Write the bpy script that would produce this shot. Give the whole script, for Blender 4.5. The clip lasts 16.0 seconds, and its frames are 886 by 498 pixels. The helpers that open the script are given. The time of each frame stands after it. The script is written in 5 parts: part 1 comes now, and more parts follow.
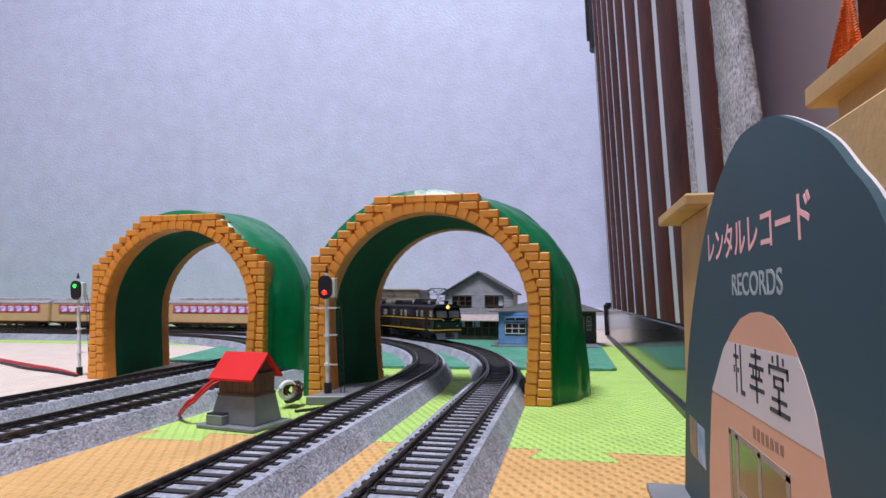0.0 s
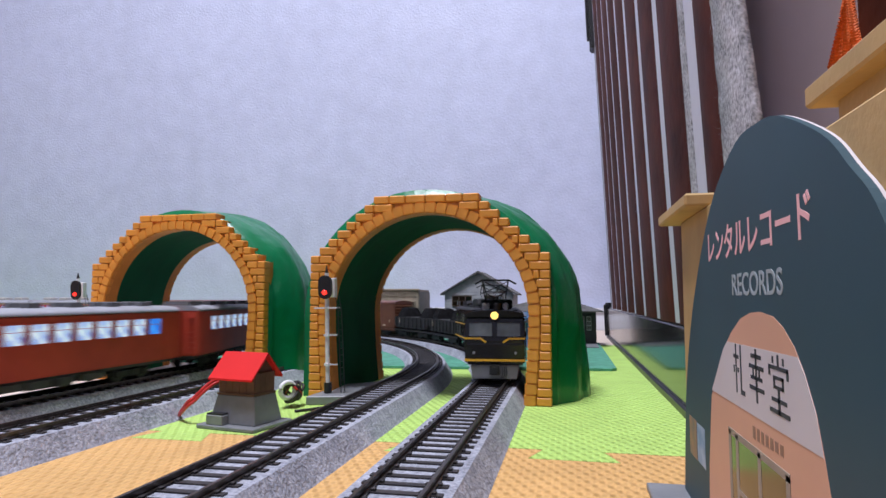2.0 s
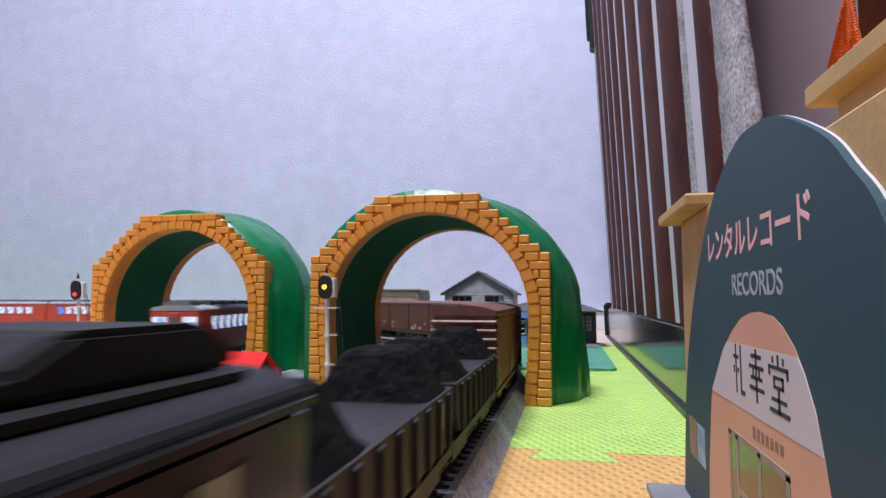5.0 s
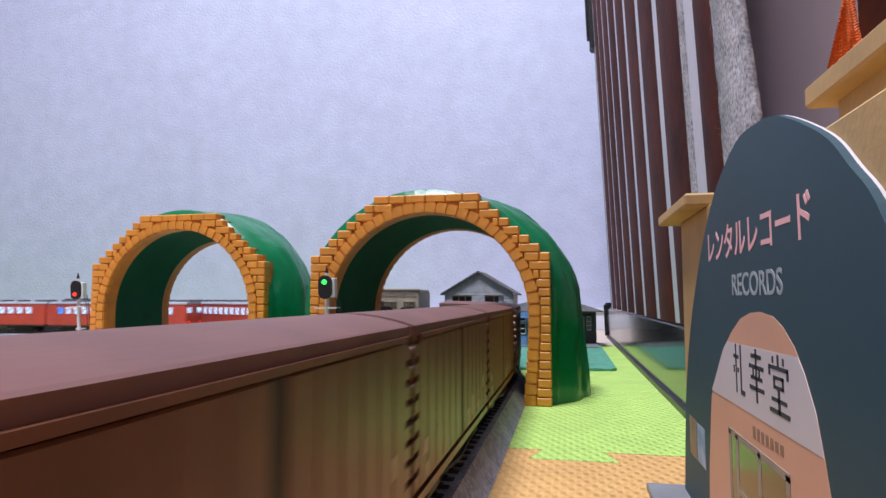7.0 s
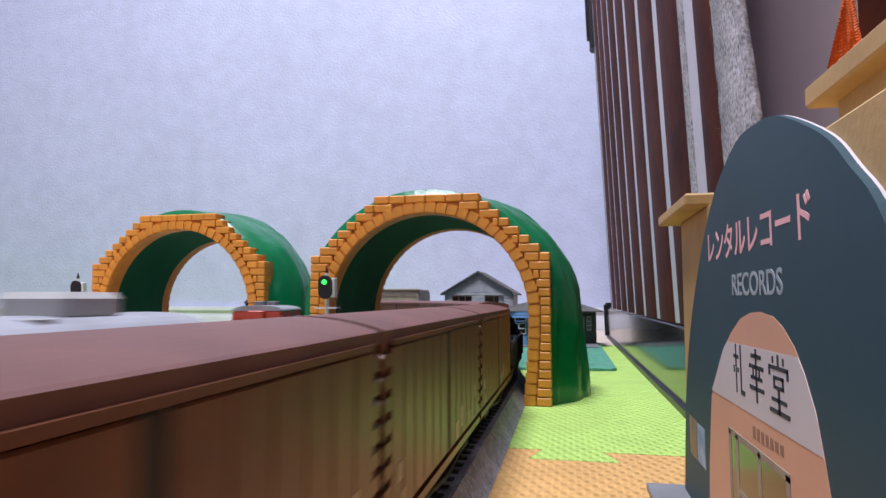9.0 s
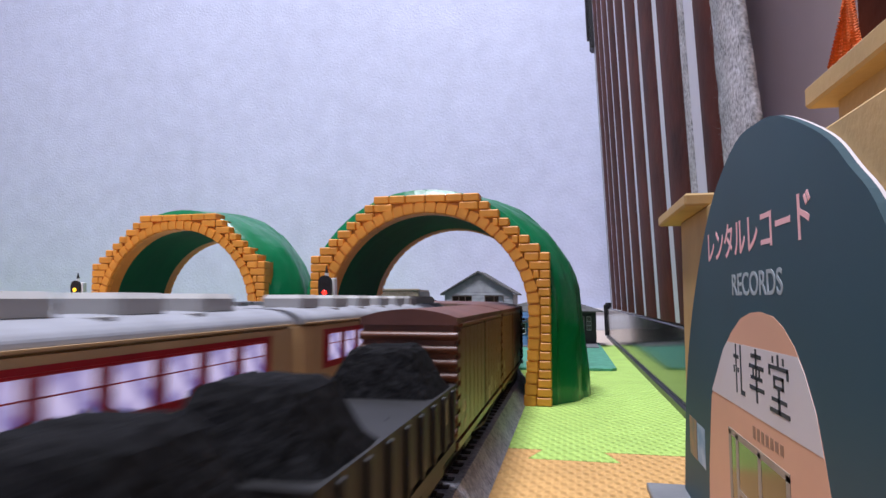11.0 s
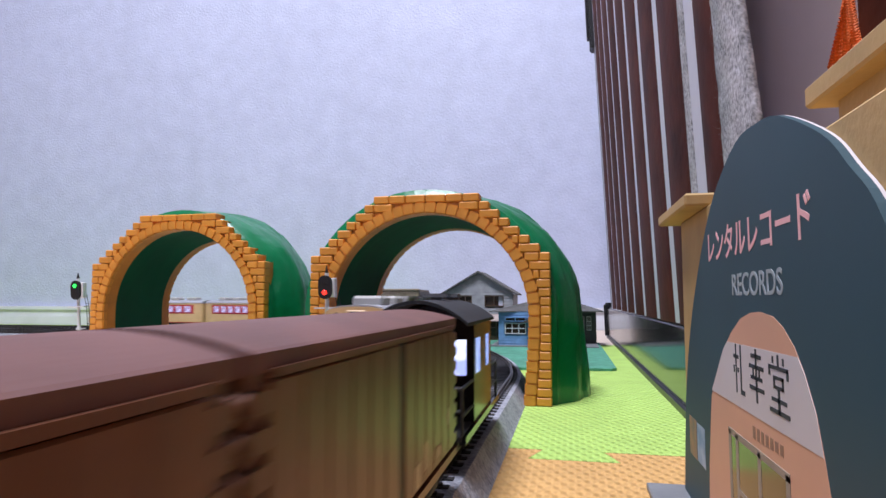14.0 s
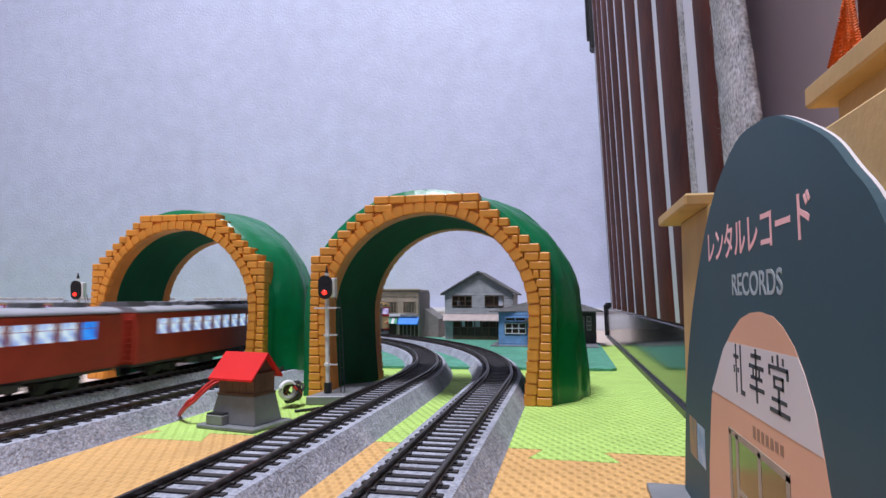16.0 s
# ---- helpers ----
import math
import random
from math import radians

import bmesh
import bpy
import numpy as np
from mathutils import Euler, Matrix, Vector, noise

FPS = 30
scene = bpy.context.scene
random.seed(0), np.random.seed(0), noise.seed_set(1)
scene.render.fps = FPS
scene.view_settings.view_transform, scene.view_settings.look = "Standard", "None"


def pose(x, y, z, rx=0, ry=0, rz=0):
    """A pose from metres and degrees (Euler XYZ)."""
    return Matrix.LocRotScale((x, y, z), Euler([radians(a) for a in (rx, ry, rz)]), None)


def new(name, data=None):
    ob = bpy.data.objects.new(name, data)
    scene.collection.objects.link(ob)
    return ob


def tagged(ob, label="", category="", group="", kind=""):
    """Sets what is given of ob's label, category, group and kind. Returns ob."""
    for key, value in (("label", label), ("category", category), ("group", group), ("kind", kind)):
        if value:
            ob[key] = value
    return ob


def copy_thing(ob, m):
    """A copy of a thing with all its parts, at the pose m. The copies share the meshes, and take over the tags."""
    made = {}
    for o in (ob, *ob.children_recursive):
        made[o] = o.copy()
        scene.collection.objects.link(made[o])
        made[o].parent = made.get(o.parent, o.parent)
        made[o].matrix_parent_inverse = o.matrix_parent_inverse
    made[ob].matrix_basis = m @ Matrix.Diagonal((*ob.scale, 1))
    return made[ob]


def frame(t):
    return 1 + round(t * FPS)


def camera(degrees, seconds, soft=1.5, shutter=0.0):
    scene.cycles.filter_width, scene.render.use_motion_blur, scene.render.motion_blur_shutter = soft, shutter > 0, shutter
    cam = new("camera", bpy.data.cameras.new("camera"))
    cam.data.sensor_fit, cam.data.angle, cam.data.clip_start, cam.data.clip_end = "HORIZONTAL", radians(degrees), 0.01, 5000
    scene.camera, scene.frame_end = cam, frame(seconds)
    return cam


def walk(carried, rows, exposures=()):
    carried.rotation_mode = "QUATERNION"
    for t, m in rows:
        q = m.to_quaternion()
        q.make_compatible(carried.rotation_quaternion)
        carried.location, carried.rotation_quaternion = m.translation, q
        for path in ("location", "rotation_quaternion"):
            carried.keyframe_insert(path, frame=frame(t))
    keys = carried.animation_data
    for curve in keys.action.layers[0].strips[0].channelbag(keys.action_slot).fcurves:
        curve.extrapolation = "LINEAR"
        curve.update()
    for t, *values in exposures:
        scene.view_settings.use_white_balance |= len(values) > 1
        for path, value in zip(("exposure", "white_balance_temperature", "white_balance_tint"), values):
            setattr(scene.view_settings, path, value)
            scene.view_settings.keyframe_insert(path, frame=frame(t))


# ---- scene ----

# ---------------------------------------------------------------- camera
cam = camera(71.95, 16.0, shutter=0.7)
EYE = pose(0, 0, 0.0635, 90 + 4.6055, 0, 11.579)
walk(cam, [(0, EYE), (16, EYE)], exposures=[(0, -0.20), (3, -0.13), (4.2, -0.06), (7, -0.04), (14.6, -0.05), (15.4, -0.14), (16, -0.17)])

# ---------------------------------------------------------------- world and light
world = bpy.data.worlds.new("world")
scene.world = world
world.use_nodes = True
world.node_tree.nodes["Background"].inputs[0].default_value = (0.6, 0.7, 1.0, 1)
world.node_tree.nodes["Background"].inputs[1].default_value = 0.05


def area(name, m, sx, sy, watts, colour):
    d = bpy.data.lights.new(name, "AREA")
    d.shape, d.size, d.size_y, d.energy, d.color = "RECTANGLE", sx, sy, watts, colour
    ob = new(name, d)
    ob.matrix_world = m
    return ob


area("ceiling_lamp_light", pose(-0.38, -0.05, 2.28), 0.6, 0.6, 86, (0.915, 0.925, 1.08))

# ---------------------------------------------------------------- materials


def mat(name, colour, rough=0.5, vary=0.12, scale=60.0, bump=0.0, bscale=None, metal=0.0, spec=0.5, coat=0.0, alt=None, rnd=0.0, detail=4.0, big=0.0):
    """Procedural surface: base colour, mottled at two scales, fine relief."""
    m = bpy.data.materials.new(name)
    m.use_nodes = True
    nt = m.node_tree
    n, l = nt.nodes, nt.links
    b = n["Principled BSDF"]
    b.inputs["Roughness"].default_value = rough
    b.inputs["Metallic"].default_value = metal
    b.inputs["Specular IOR Level"].default_value = spec
    b.inputs["Coat Weight"].default_value = coat
    tc = n.new("ShaderNodeTexCoord")
    n1 = n.new("ShaderNodeTexNoise")
    n1.inputs["Scale"].default_value = scale
    n1.inputs["Detail"].default_value = detail
    l.new(tc.outputs["Object"], n1.inputs["Vector"])
    n2 = n.new("ShaderNodeTexNoise")
    n2.inputs["Scale"].default_value = scale * 0.13
    l.new(tc.outputs["Object"], n2.inputs["Vector"])
    mix = n.new("ShaderNodeMix")
    mix.data_type = "RGBA"
    c2 = alt or tuple(max(0.0, c * (1 - vary * 2.2)) for c in colour)
    c1 = colour if alt else tuple(min(1.0, c * (1 + vary * 1.2)) for c in colour)
    mix.inputs["A"].default_value = (*c1, 1)
    mix.inputs["B"].default_value = (*c2, 1)
    ramp = n.new("ShaderNodeValToRGB")
    ramp.color_ramp.elements[0].position, ramp.color_ramp.elements[1].position = 0.33, 0.67
    add = n.new("ShaderNodeMath")
    add.operation = "MULTIPLY_ADD"
    add.inputs[1].default_value = 0.35
    l.new(n2.outputs["Fac"], add.inputs[0])
    sc = n.new("ShaderNodeMath")
    sc.operation = "MULTIPLY"
    sc.inputs[1].default_value = 0.65
    l.new(n1.outputs["Fac"], sc.inputs[0])
    l.new(sc.outputs[0], add.inputs[2])
    l.new(add.outputs[0], ramp.inputs["Fac"])
    l.new(ramp.outputs["Color"], mix.inputs["Factor"])
    out = mix.outputs["Result"]
    if rnd:
        oi = n.new("ShaderNodeObjectInfo")
        mr = n.new("ShaderNodeMapRange")
        mr.inputs["To Min"].default_value, mr.inputs["To Max"].default_value = 1 - rnd, 1 + rnd
        l.new(oi.outputs["Random"], mr.inputs["Value"])
        hs = n.new("ShaderNodeHueSaturation")
        l.new(mr.outputs["Result"], hs.inputs["Value"])
        l.new(out, hs.inputs["Color"])
        out = hs.outputs["Color"]
    l.new(out, b.inputs["Base Color"])
    rr = n.new("ShaderNodeMapRange")
    rr.inputs["To Min"].default_value, rr.inputs["To Max"].default_value = max(0.02, rough - 0.08), min(1, rough + 0.08)
    l.new(n2.outputs["Fac"], rr.inputs["Value"])
    l.new(rr.outputs["Result"], b.inputs["Roughness"])
    if bump:
        n3 = n.new("ShaderNodeTexNoise")
        n3.inputs["Scale"].default_value = bscale or scale * 3
        n3.inputs["Detail"].default_value = 3
        l.new(tc.outputs["Object"], n3.inputs["Vector"])
        bp = n.new("ShaderNodeBump")
        bp.inputs["Strength"].default_value = 1.0
        bp.inputs["Distance"].default_value = bump
        l.new(n3.outputs["Fac"], bp.inputs["Height"])
        l.new(bp.outputs["Normal"], b.inputs["Normal"])
    return m


def glow(name, colour, strength, dark=None, scale=90.0):
    """A lit lamp or window: uneven glow."""
    m = bpy.data.materials.new(name)
    m.use_nodes = True
    nt = m.node_tree
    b = nt.nodes["Principled BSDF"]
    b.inputs["Base Color"].default_value = (*[c * 0.3 for c in colour], 1)
    b.inputs["Roughness"].default_value = 0.2
    b.inputs["Emission Strength"].default_value = strength
    if dark:
        tc = nt.nodes.new("ShaderNodeTexCoord")
        nz = nt.nodes.new("ShaderNodeTexNoise")
        nz.inputs["Scale"].default_value = scale
        nt.links.new(tc.outputs["Object"], nz.inputs["Vector"])
        rp = nt.nodes.new("ShaderNodeValToRGB")
        e = rp.color_ramp.elements
        e[0].position, e[0].color = 0.36, (*dark, 1)
        e[1].position, e[1].color = 0.62, (*colour, 1)
        nt.links.new(nz.outputs["Fac"], rp.inputs["Fac"])
        nt.links.new(rp.outputs["Color"], b.inputs["Emission Color"])
    else:
        b.inputs["Emission Color"].default_value = (*colour, 1)
    return m


M = {}
M["wall"] = mat("wall_paper", (0.52, 0.56, 0.71), 0.62, 0.04, 26, 0.0010, 210)
M["base_white"] = mat("white_board", (0.72, 0.73, 0.76), 0.5, 0.05, 20)
M["floor"] = mat("floor_wood", (0.35, 0.22, 0.12), 0.4, 0.2, 8)
M["mat_orange"] = mat("foam_orange", (0.66, 0.385, 0.135), 0.8, 0.06, 40, 0.0002, 900)
M["mat_green"] = mat("foam_green", (0.44, 0.66, 0.15), 0.8, 0.06, 40, 0.0002, 900)
M["mat_cream"] = mat("foam_cream", (0.72, 0.60, 0.50), 0.8, 0.05, 40, 0.0002, 900)


def weave(m):
    """Basket-woven relief pressed into foam."""
    nt = m.node_tree
    n, l = nt.nodes, nt.links
    tc = n.new("ShaderNodeTexCoord")
    xyz = n.new("ShaderNodeSeparateXYZ")
    l.new(tc.outputs["Object"], xyz.inputs[0])
    waves = []
    for axis, period in (("X", 0.0052), ("Y", 0.0094)):
        k = n.new("ShaderNodeMath")
        k.operation = "MULTIPLY"
        k.inputs[1].default_value = 2 * math.pi / period
        l.new(xyz.outputs[axis], k.inputs[0])
        sn = n.new("ShaderNodeMath")
        sn.operation = "SINE"
        l.new(k.outputs[0], sn.inputs[0])
        waves.append(sn)
    inv = n.new("ShaderNodeMath")
    inv.operation = "MULTIPLY"
    l.new(waves[0].outputs[0], inv.inputs[0])
    l.new(waves[1].outputs[0], inv.inputs[1])
    bp = n.new("ShaderNodeBump")
    bp.inputs["Distance"].default_value = 0.0009
    l.new(inv.outputs[0], bp.inputs["Height"])
    b = n["Principled BSDF"]
    old = b.inputs["Normal"].links[0].from_node
    l.new(old.outputs["Normal"], bp.inputs["Normal"])
    l.new(bp.outputs["Normal"], b.inputs["Normal"])


for k in ("mat_orange", "mat_green", "mat_cream"):
    weave(M[k])
M["baize"] = mat("baize_green", (0.085, 0.30, 0.20), 0.9, 0.15, 120, 0.0004, 900)
M["bed"] = mat("ballast_grey", (0.46, 0.475, 0.54), 0.9, 0.3, 560, 0.0009, 850, alt=(0.17, 0.18, 0.21))
M["sleeper"] = mat("sleeper_brown", (0.028, 0.024, 0.024), 0.7, 0.25, 300, 0.0002, 900, rnd=0.25)
M["rail"] = mat("rail_metal", (0.10, 0.085, 0.075), 0.35, 0.2, 200, metal=0.8)
M["brick"] = mat("brick_orange", (0.77, 0.310, 0.040), 0.45, 0.05, 80, 0.0002, 500, rnd=0.07)
M["joint"] = mat("brick_joint", (0.70, 0.262, 0.032), 0.5, 0.1, 80)
M["hill"] = mat("hill_green", (0.003, 0.165, 0.060), 0.30, 0.12, 30, 0.0009, 90, spec=0.4)
# darker copy of the hill green: the tunnel's inner shade is put into the colour
M["lining"] = mat("hill_green_shaded", (0.002, 0.100, 0.036), 0.7, 0.12, 30, 0.0004, 90, spec=0.12)
M["slat"] = mat("slat_brown", (0.095, 0.023, 0.012), 0.6, 0.25, 40, 0.0003, 150, spec=0.08)
M["black_gloss"] = mat("black_gloss", (0.012, 0.013, 0.013), 0.12, 0.1, 20)
M["black"] = mat("black_paint", (0.010, 0.010, 0.012), 0.38, 0.1, 60)
M["felt"] = mat("felt_grey", (0.50, 0.50, 0.53), 0.95, 0.35, 700, 0.0004, 1900)
M["pale"] = mat("pale_panel", (0.66, 0.66, 0.74), 0.6, 0.05, 10)
M["mauve"] = mat("mauve_panel", (0.60, 0.52, 0.57), 0.8, 0.08, 6)
M["mdf"] = mat("mdf_board", (0.56, 0.37, 0.15), 0.7, 0.08, 60, 0.0001, 700)
M["teal"] = mat("card_teal", (0.020, 0.066, 0.088), 0.6, 0.05, 30)
M["peach"] = mat("card_peach", (0.68, 0.38, 0.25), 0.6, 0.03, 40)
M["card_white"] = mat("card_white", (0.62, 0.58, 0.58), 0.6, 0.03, 40)
M["pink"] = mat("print_pink", (0.90, 0.50, 0.50), 0.6, 0.03, 40)
M["print_grey"] = mat("print_grey", (0.34, 0.40, 0.42), 0.6, 0.03, 40)
M["print_dark"] = mat("print_dark", (0.035, 0.045, 0.055), 0.6, 0.03, 40)
M["plastic_grey"] = mat("plastic_grey", (0.20, 0.21, 0.22), 0.5, 0.1, 100, 0.0001, 600)
M["red"] = mat("red_paint", (0.70, 0.018, 0.018), 0.65, 0.06, 60, spec=0.25)
M["wood"] = mat("brown_wood", (0.14, 0.065, 0.035), 0.6, 0.2, 120)
M["white"] = mat("white_plastic", (0.75, 0.75, 0.75), 0.4, 0.04, 60)

# ---------------------------------------------------------------- mesh helpers


def link(name, bm, material, parent=None, label="", smooth=False, bevel=0.0, segs=1):
    me = bpy.data.meshes.new(name)
    if bevel:
        bmesh.ops.bevel(bm, geom=[e for e in bm.edges], offset=bevel, segments=segs, affect="EDGES", clamp_overlap=True)
    bmesh.ops.recalc_face_normals(bm, faces=bm.faces)
    if smooth:
        for f in bm.faces:
            f.smooth = True
    bm.to_mesh(me)
    bm.free()
    for mm in (material if isinstance(material, (list, tuple)) else [material]):
        me.materials.append(mm)
    ob = new(name, me)
    if parent is not None:
        ob.parent = parent
    if label:
        ob["label"] = label
    return ob


def part(name, bm, material, parent, label="", **k):
    return link(name, bm, material, parent, label, **k)


def empty(name, m=None):
    ob = new(name)
    ob.empty_display_size = 0.01
    if m is not None:
        ob.matrix_world = m
    return ob


def box(x0, x1, y0, y1, z0, z1, bm=None, m=None):
    bm = bm or bmesh.new()
    r = bmesh.ops.create_cube(bm, size=1.0)
    t = Matrix.Translation(((x0 + x1) / 2, (y0 + y1) / 2, (z0 + z1) / 2)) @ Matrix.Diagonal((x1 - x0, y1 - y0, z1 - z0, 1))
    bmesh.ops.transform(bm, matrix=(m @ t) if m is not None else t, verts=r["verts"])
    return bm


def cyl(p, q, r, bm=None, n=10, r2=None):
    bm = bm or bmesh.new()
    p, q = Vector(p), Vector(q)
    d = q - p
    g = bmesh.ops.create_cone(bm, cap_ends=True, segments=n, radius1=r, radius2=r if r2 is None else r2, depth=d.length)
    bmesh.ops.transform(bm, matrix=Matrix.Translation((p + q) / 2) @ d.to_track_quat("Z", "Y").to_matrix().to_4x4(), verts=g["verts"])
    return bm


def prism(pts, h0, h1, axis="y", bm=None):
    """Outline pts (u, v) pushed from h0 to h1 along an axis."""
    bm = bm or bmesh.new()

    def at(u, v, h):
        return {"y": (u, h, v), "x": (h, u, v), "z": (u, v, h)}[axis]

    a = [bm.verts.new(at(u, v, h0)) for u, v in pts]
    b = [bm.verts.new(at(u, v, h1)) for u, v in pts]
    bm.faces.new(a)
    bm.faces.new(b[::-1])
    k = len(pts)
    for i in range(k):
        bm.faces.new((a[i], b[i], b[(i + 1) % k], a[(i + 1) % k]))
    return bm


def tube(pts, r, n=8, bm=None):
    """A round cable or wire through points."""
    bm = bm or bmesh.new()
    pts = [Vector(p) for p in pts]
    rings = []
    for i, p in enumerate(pts):
        d = (pts[min(i + 1, len(pts) - 1)] - pts[max(i - 1, 0)]).normalized()
        u = d.cross(Vector((0, 0, 1)))
        u = u.normalized() if u.length > 1e-4 else Vector((1, 0, 0))
        v = u.cross(d)
        rings.append([bm.verts.new(p + r * (math.cos(a) * u + math.sin(a) * v)) for a in [2 * math.pi * j / n for j in range(n)]])
    for a, b in zip(rings, rings[1:]):
        for j in range(n):
            bm.faces.new((a[j], a[(j + 1) % n], b[(j + 1) % n], b[j]))
    bm.faces.new(rings[0])
    bm.faces.new(rings[-1][::-1])
    return bm


# ---------------------------------------------------------------- room
WALL_Y = 1.275


def room():
    def wall(name, bm, m, label, cat="wall"):
        return tagged(link(name, bm, m), label, cat, kind="structure")
    wall("wall_north", box(-3.0, 1.6, WALL_Y, WALL_Y + 0.1, -0.01, 2.4), M["wall"], "pale lavender textured wallpaper wall behind the layout")
    wall("wall_west", box(-3.1, -3.0, -2.4, WALL_Y, -0.01, 2.4), M["wall"], "pale lavender papered side wall of the room")
    wall("wall_east", box(1.6, 1.7, -2.4, WALL_Y, -0.01, 2.4), M["wall"], "pale lavender papered wall behind the screen")
    wall("wall_south", box(-3.1, 1.7, -2.5, -2.4, -0.01, 2.4), M["wall"], "pale papered wall behind the camera")
    wall("ceiling", box(-3.1, 1.7, -2.5, WALL_Y + 0.1, 2.4, 2.5), M["base_white"], "plain white ceiling of the room", "ceiling")
    wall("floor", box(-3.1, 1.7, -2.5, WALL_Y + 0.1, -0.05, -0.01), M["floor"], "brown wooden floor under the foam mats", "floor")
    bm = box(-3.0, 1.6, WALL_Y - 0.008, WALL_Y, -0.01, 0.036)
    box(-3.0, 1.6, WALL_Y - 0.012, WALL_Y, 0.036, 0.044, bm)
    box(-3.0, 1.6, WALL_Y - 0.011, WALL_Y - 0.008, -0.01, 0.020, bm)
    wall("baseboard", bm, M["base_white"], "white skirting board with a stepped top edge", "baseboard")


room()

# ---------------------------------------------------------------- foam mats


TAB, TAB_D = 0.060, 0.0155


def edge(x0, x1, y, up):
    """Jigsaw edge from x0 to x1: tabs of the far mat reach towards the camera."""
    pts = [(x0, y)]
    k = math.ceil((x0 + 0.02) / TAB)
    while k * TAB + 0.02 < x1:
        c = k * TAB + 0.001
        pts += [(c - 0.0125, y), (c - 0.0178, y - TAB_D), (c + 0.0178, y - TAB_D), (c + 0.0125, y)]
        k += 1
    return pts + [(x1, y)]


def foam(x0, x1, y0, y1, m, label, low=False, high=False):
    a = edge(x0, x1, y0, True) if low else [(x0, y0), (x1, y0)]
    b = edge(x0, x1, y1, True) if high else [(x0, y1), (x1, y1)]
    return tagged(link("foam_mat", prism(a + b[::-1], -0.010, 0.0, "z"), m), label, "foam mat", "foam floor mats")


foam(-1.7, 0.9, -0.9, 0.2655, M["mat_orange"], "orange foam puzzle mat with woven surface", high=True)
foam(-0.31, 0.9, 0.2660, 0.862, M["mat_green"], "lime green foam puzzle mat with woven surface", low=True)
foam(-0.31, 0.9, 0.863, 1.26, M["mat_cream"], "cream foam puzzle mat along the wall")
foam(-1.9, -0.311, 0.2660, 0.74, M["mat_cream"], "cream foam puzzle mat inside the track loop", low=True)
foam(-1.9, -0.311, 0.741, 1.26, M["mat_green"], "lime green foam puzzle mat behind the loop")


def baize(pts, label):
    bm = prism(pts, 0.0003, 0.0024, "z")
    tagged(link("baize_sheet", bm, M["baize"]), label, "baize sheet")


baize([(-0.395, 0.547), (-0.2, 0.535), (0.036, 0.556), (0.0405, 0.562), (0.040, 0.876), (-0.34, 0.985), (-0.50, 0.97)], "dark green fuzzy scenery sheet under the houses")

# ---------------------------------------------------------------- tracks


class Loop:
    """A closed track. s = 0 where the long curve begins; s grows away from the camera, round to the wall, then back behind the camera."""

    def __init__(self, x, y0, r, xl, yb, r2):
        q, q2 = r * math.pi / 2, r2 * math.pi / 2
        top = y0 + r
        c = [("arc", x - r, y0, r, 0.0, q), ("line", x - r, top, math.pi / 2, 0, x - r - (xl + r2)),
             ("arc", xl + r2, top - r2, r2, math.pi / 2, q2), ("line", xl, top - r2, math.pi, 0, top - r2 - (yb + r2)),
             ("arc", xl + r2, yb + r2, r2, math.pi, q2), ("line", xl + r2, yb, 1.5 * math.pi, 0, x - r2 - (xl + r2)),
             ("arc", x - r2, yb + r2, r2, 1.5 * math.pi, q2), ("line", x, yb + r2, 0.0, 0, y0 - (yb + r2))]
        self.segs, self.y0, self.x, self.length = c, y0, x, sum(k[-1] for k in c)

    def both(self, s):
        s %= self.length
        for kind, a, b, c, d, n in self.segs:
            if s <= n:
                break
            s -= n
        if kind == "arc":
            t = d + s / c
            return Vector((a + c * math.cos(t), b + c * math.sin(t), 0)), t
        return Vector((a - s * math.sin(c), b + s * math.cos(c), 0)), c

    def at(self, s):
        return self.both(s)[0]


LINE_A = Loop(-0.0476, 0.395, 0.60, -1.46, -0.60, 0.41)
LINE_B = Loop(-0.1068, 0.40, 0.54, -1.40, -0.54, 0.35)
LINE_C = Loop(-0.2210, 0.44, 0.43, -1.21, -0.455, 0.31)
LINE_D = Loop(-0.2830, 0.44, 0.37, -1.15, -0.374, 0.25)
RAIL_Z = 0.012


def sweep(line, profile):
    """The profile carried once round the loop."""
    bm = bmesh.new()
    rings, s = [], 0.0
    for kind, a, b, c, d, n in line.segs:
        k = 36 if kind == "arc" else 1
        for i in range(k):
            p, h = line.both(s + n * i / k + 1e-7)
            rt = Vector((math.cos(h), math.sin(h), 0))
            rings.append([bm.verts.new(p + rt * u + Vector((0, 0, v))) for u, v in profile])
        s += n
    k = len(profile)
    for a, b in zip(rings, rings[1:] + rings[:1]):
        for j in range(k):
            bm.faces.new((a[j], a[(j + 1) % k], b[(j + 1) % k], b[j]))
    return bm


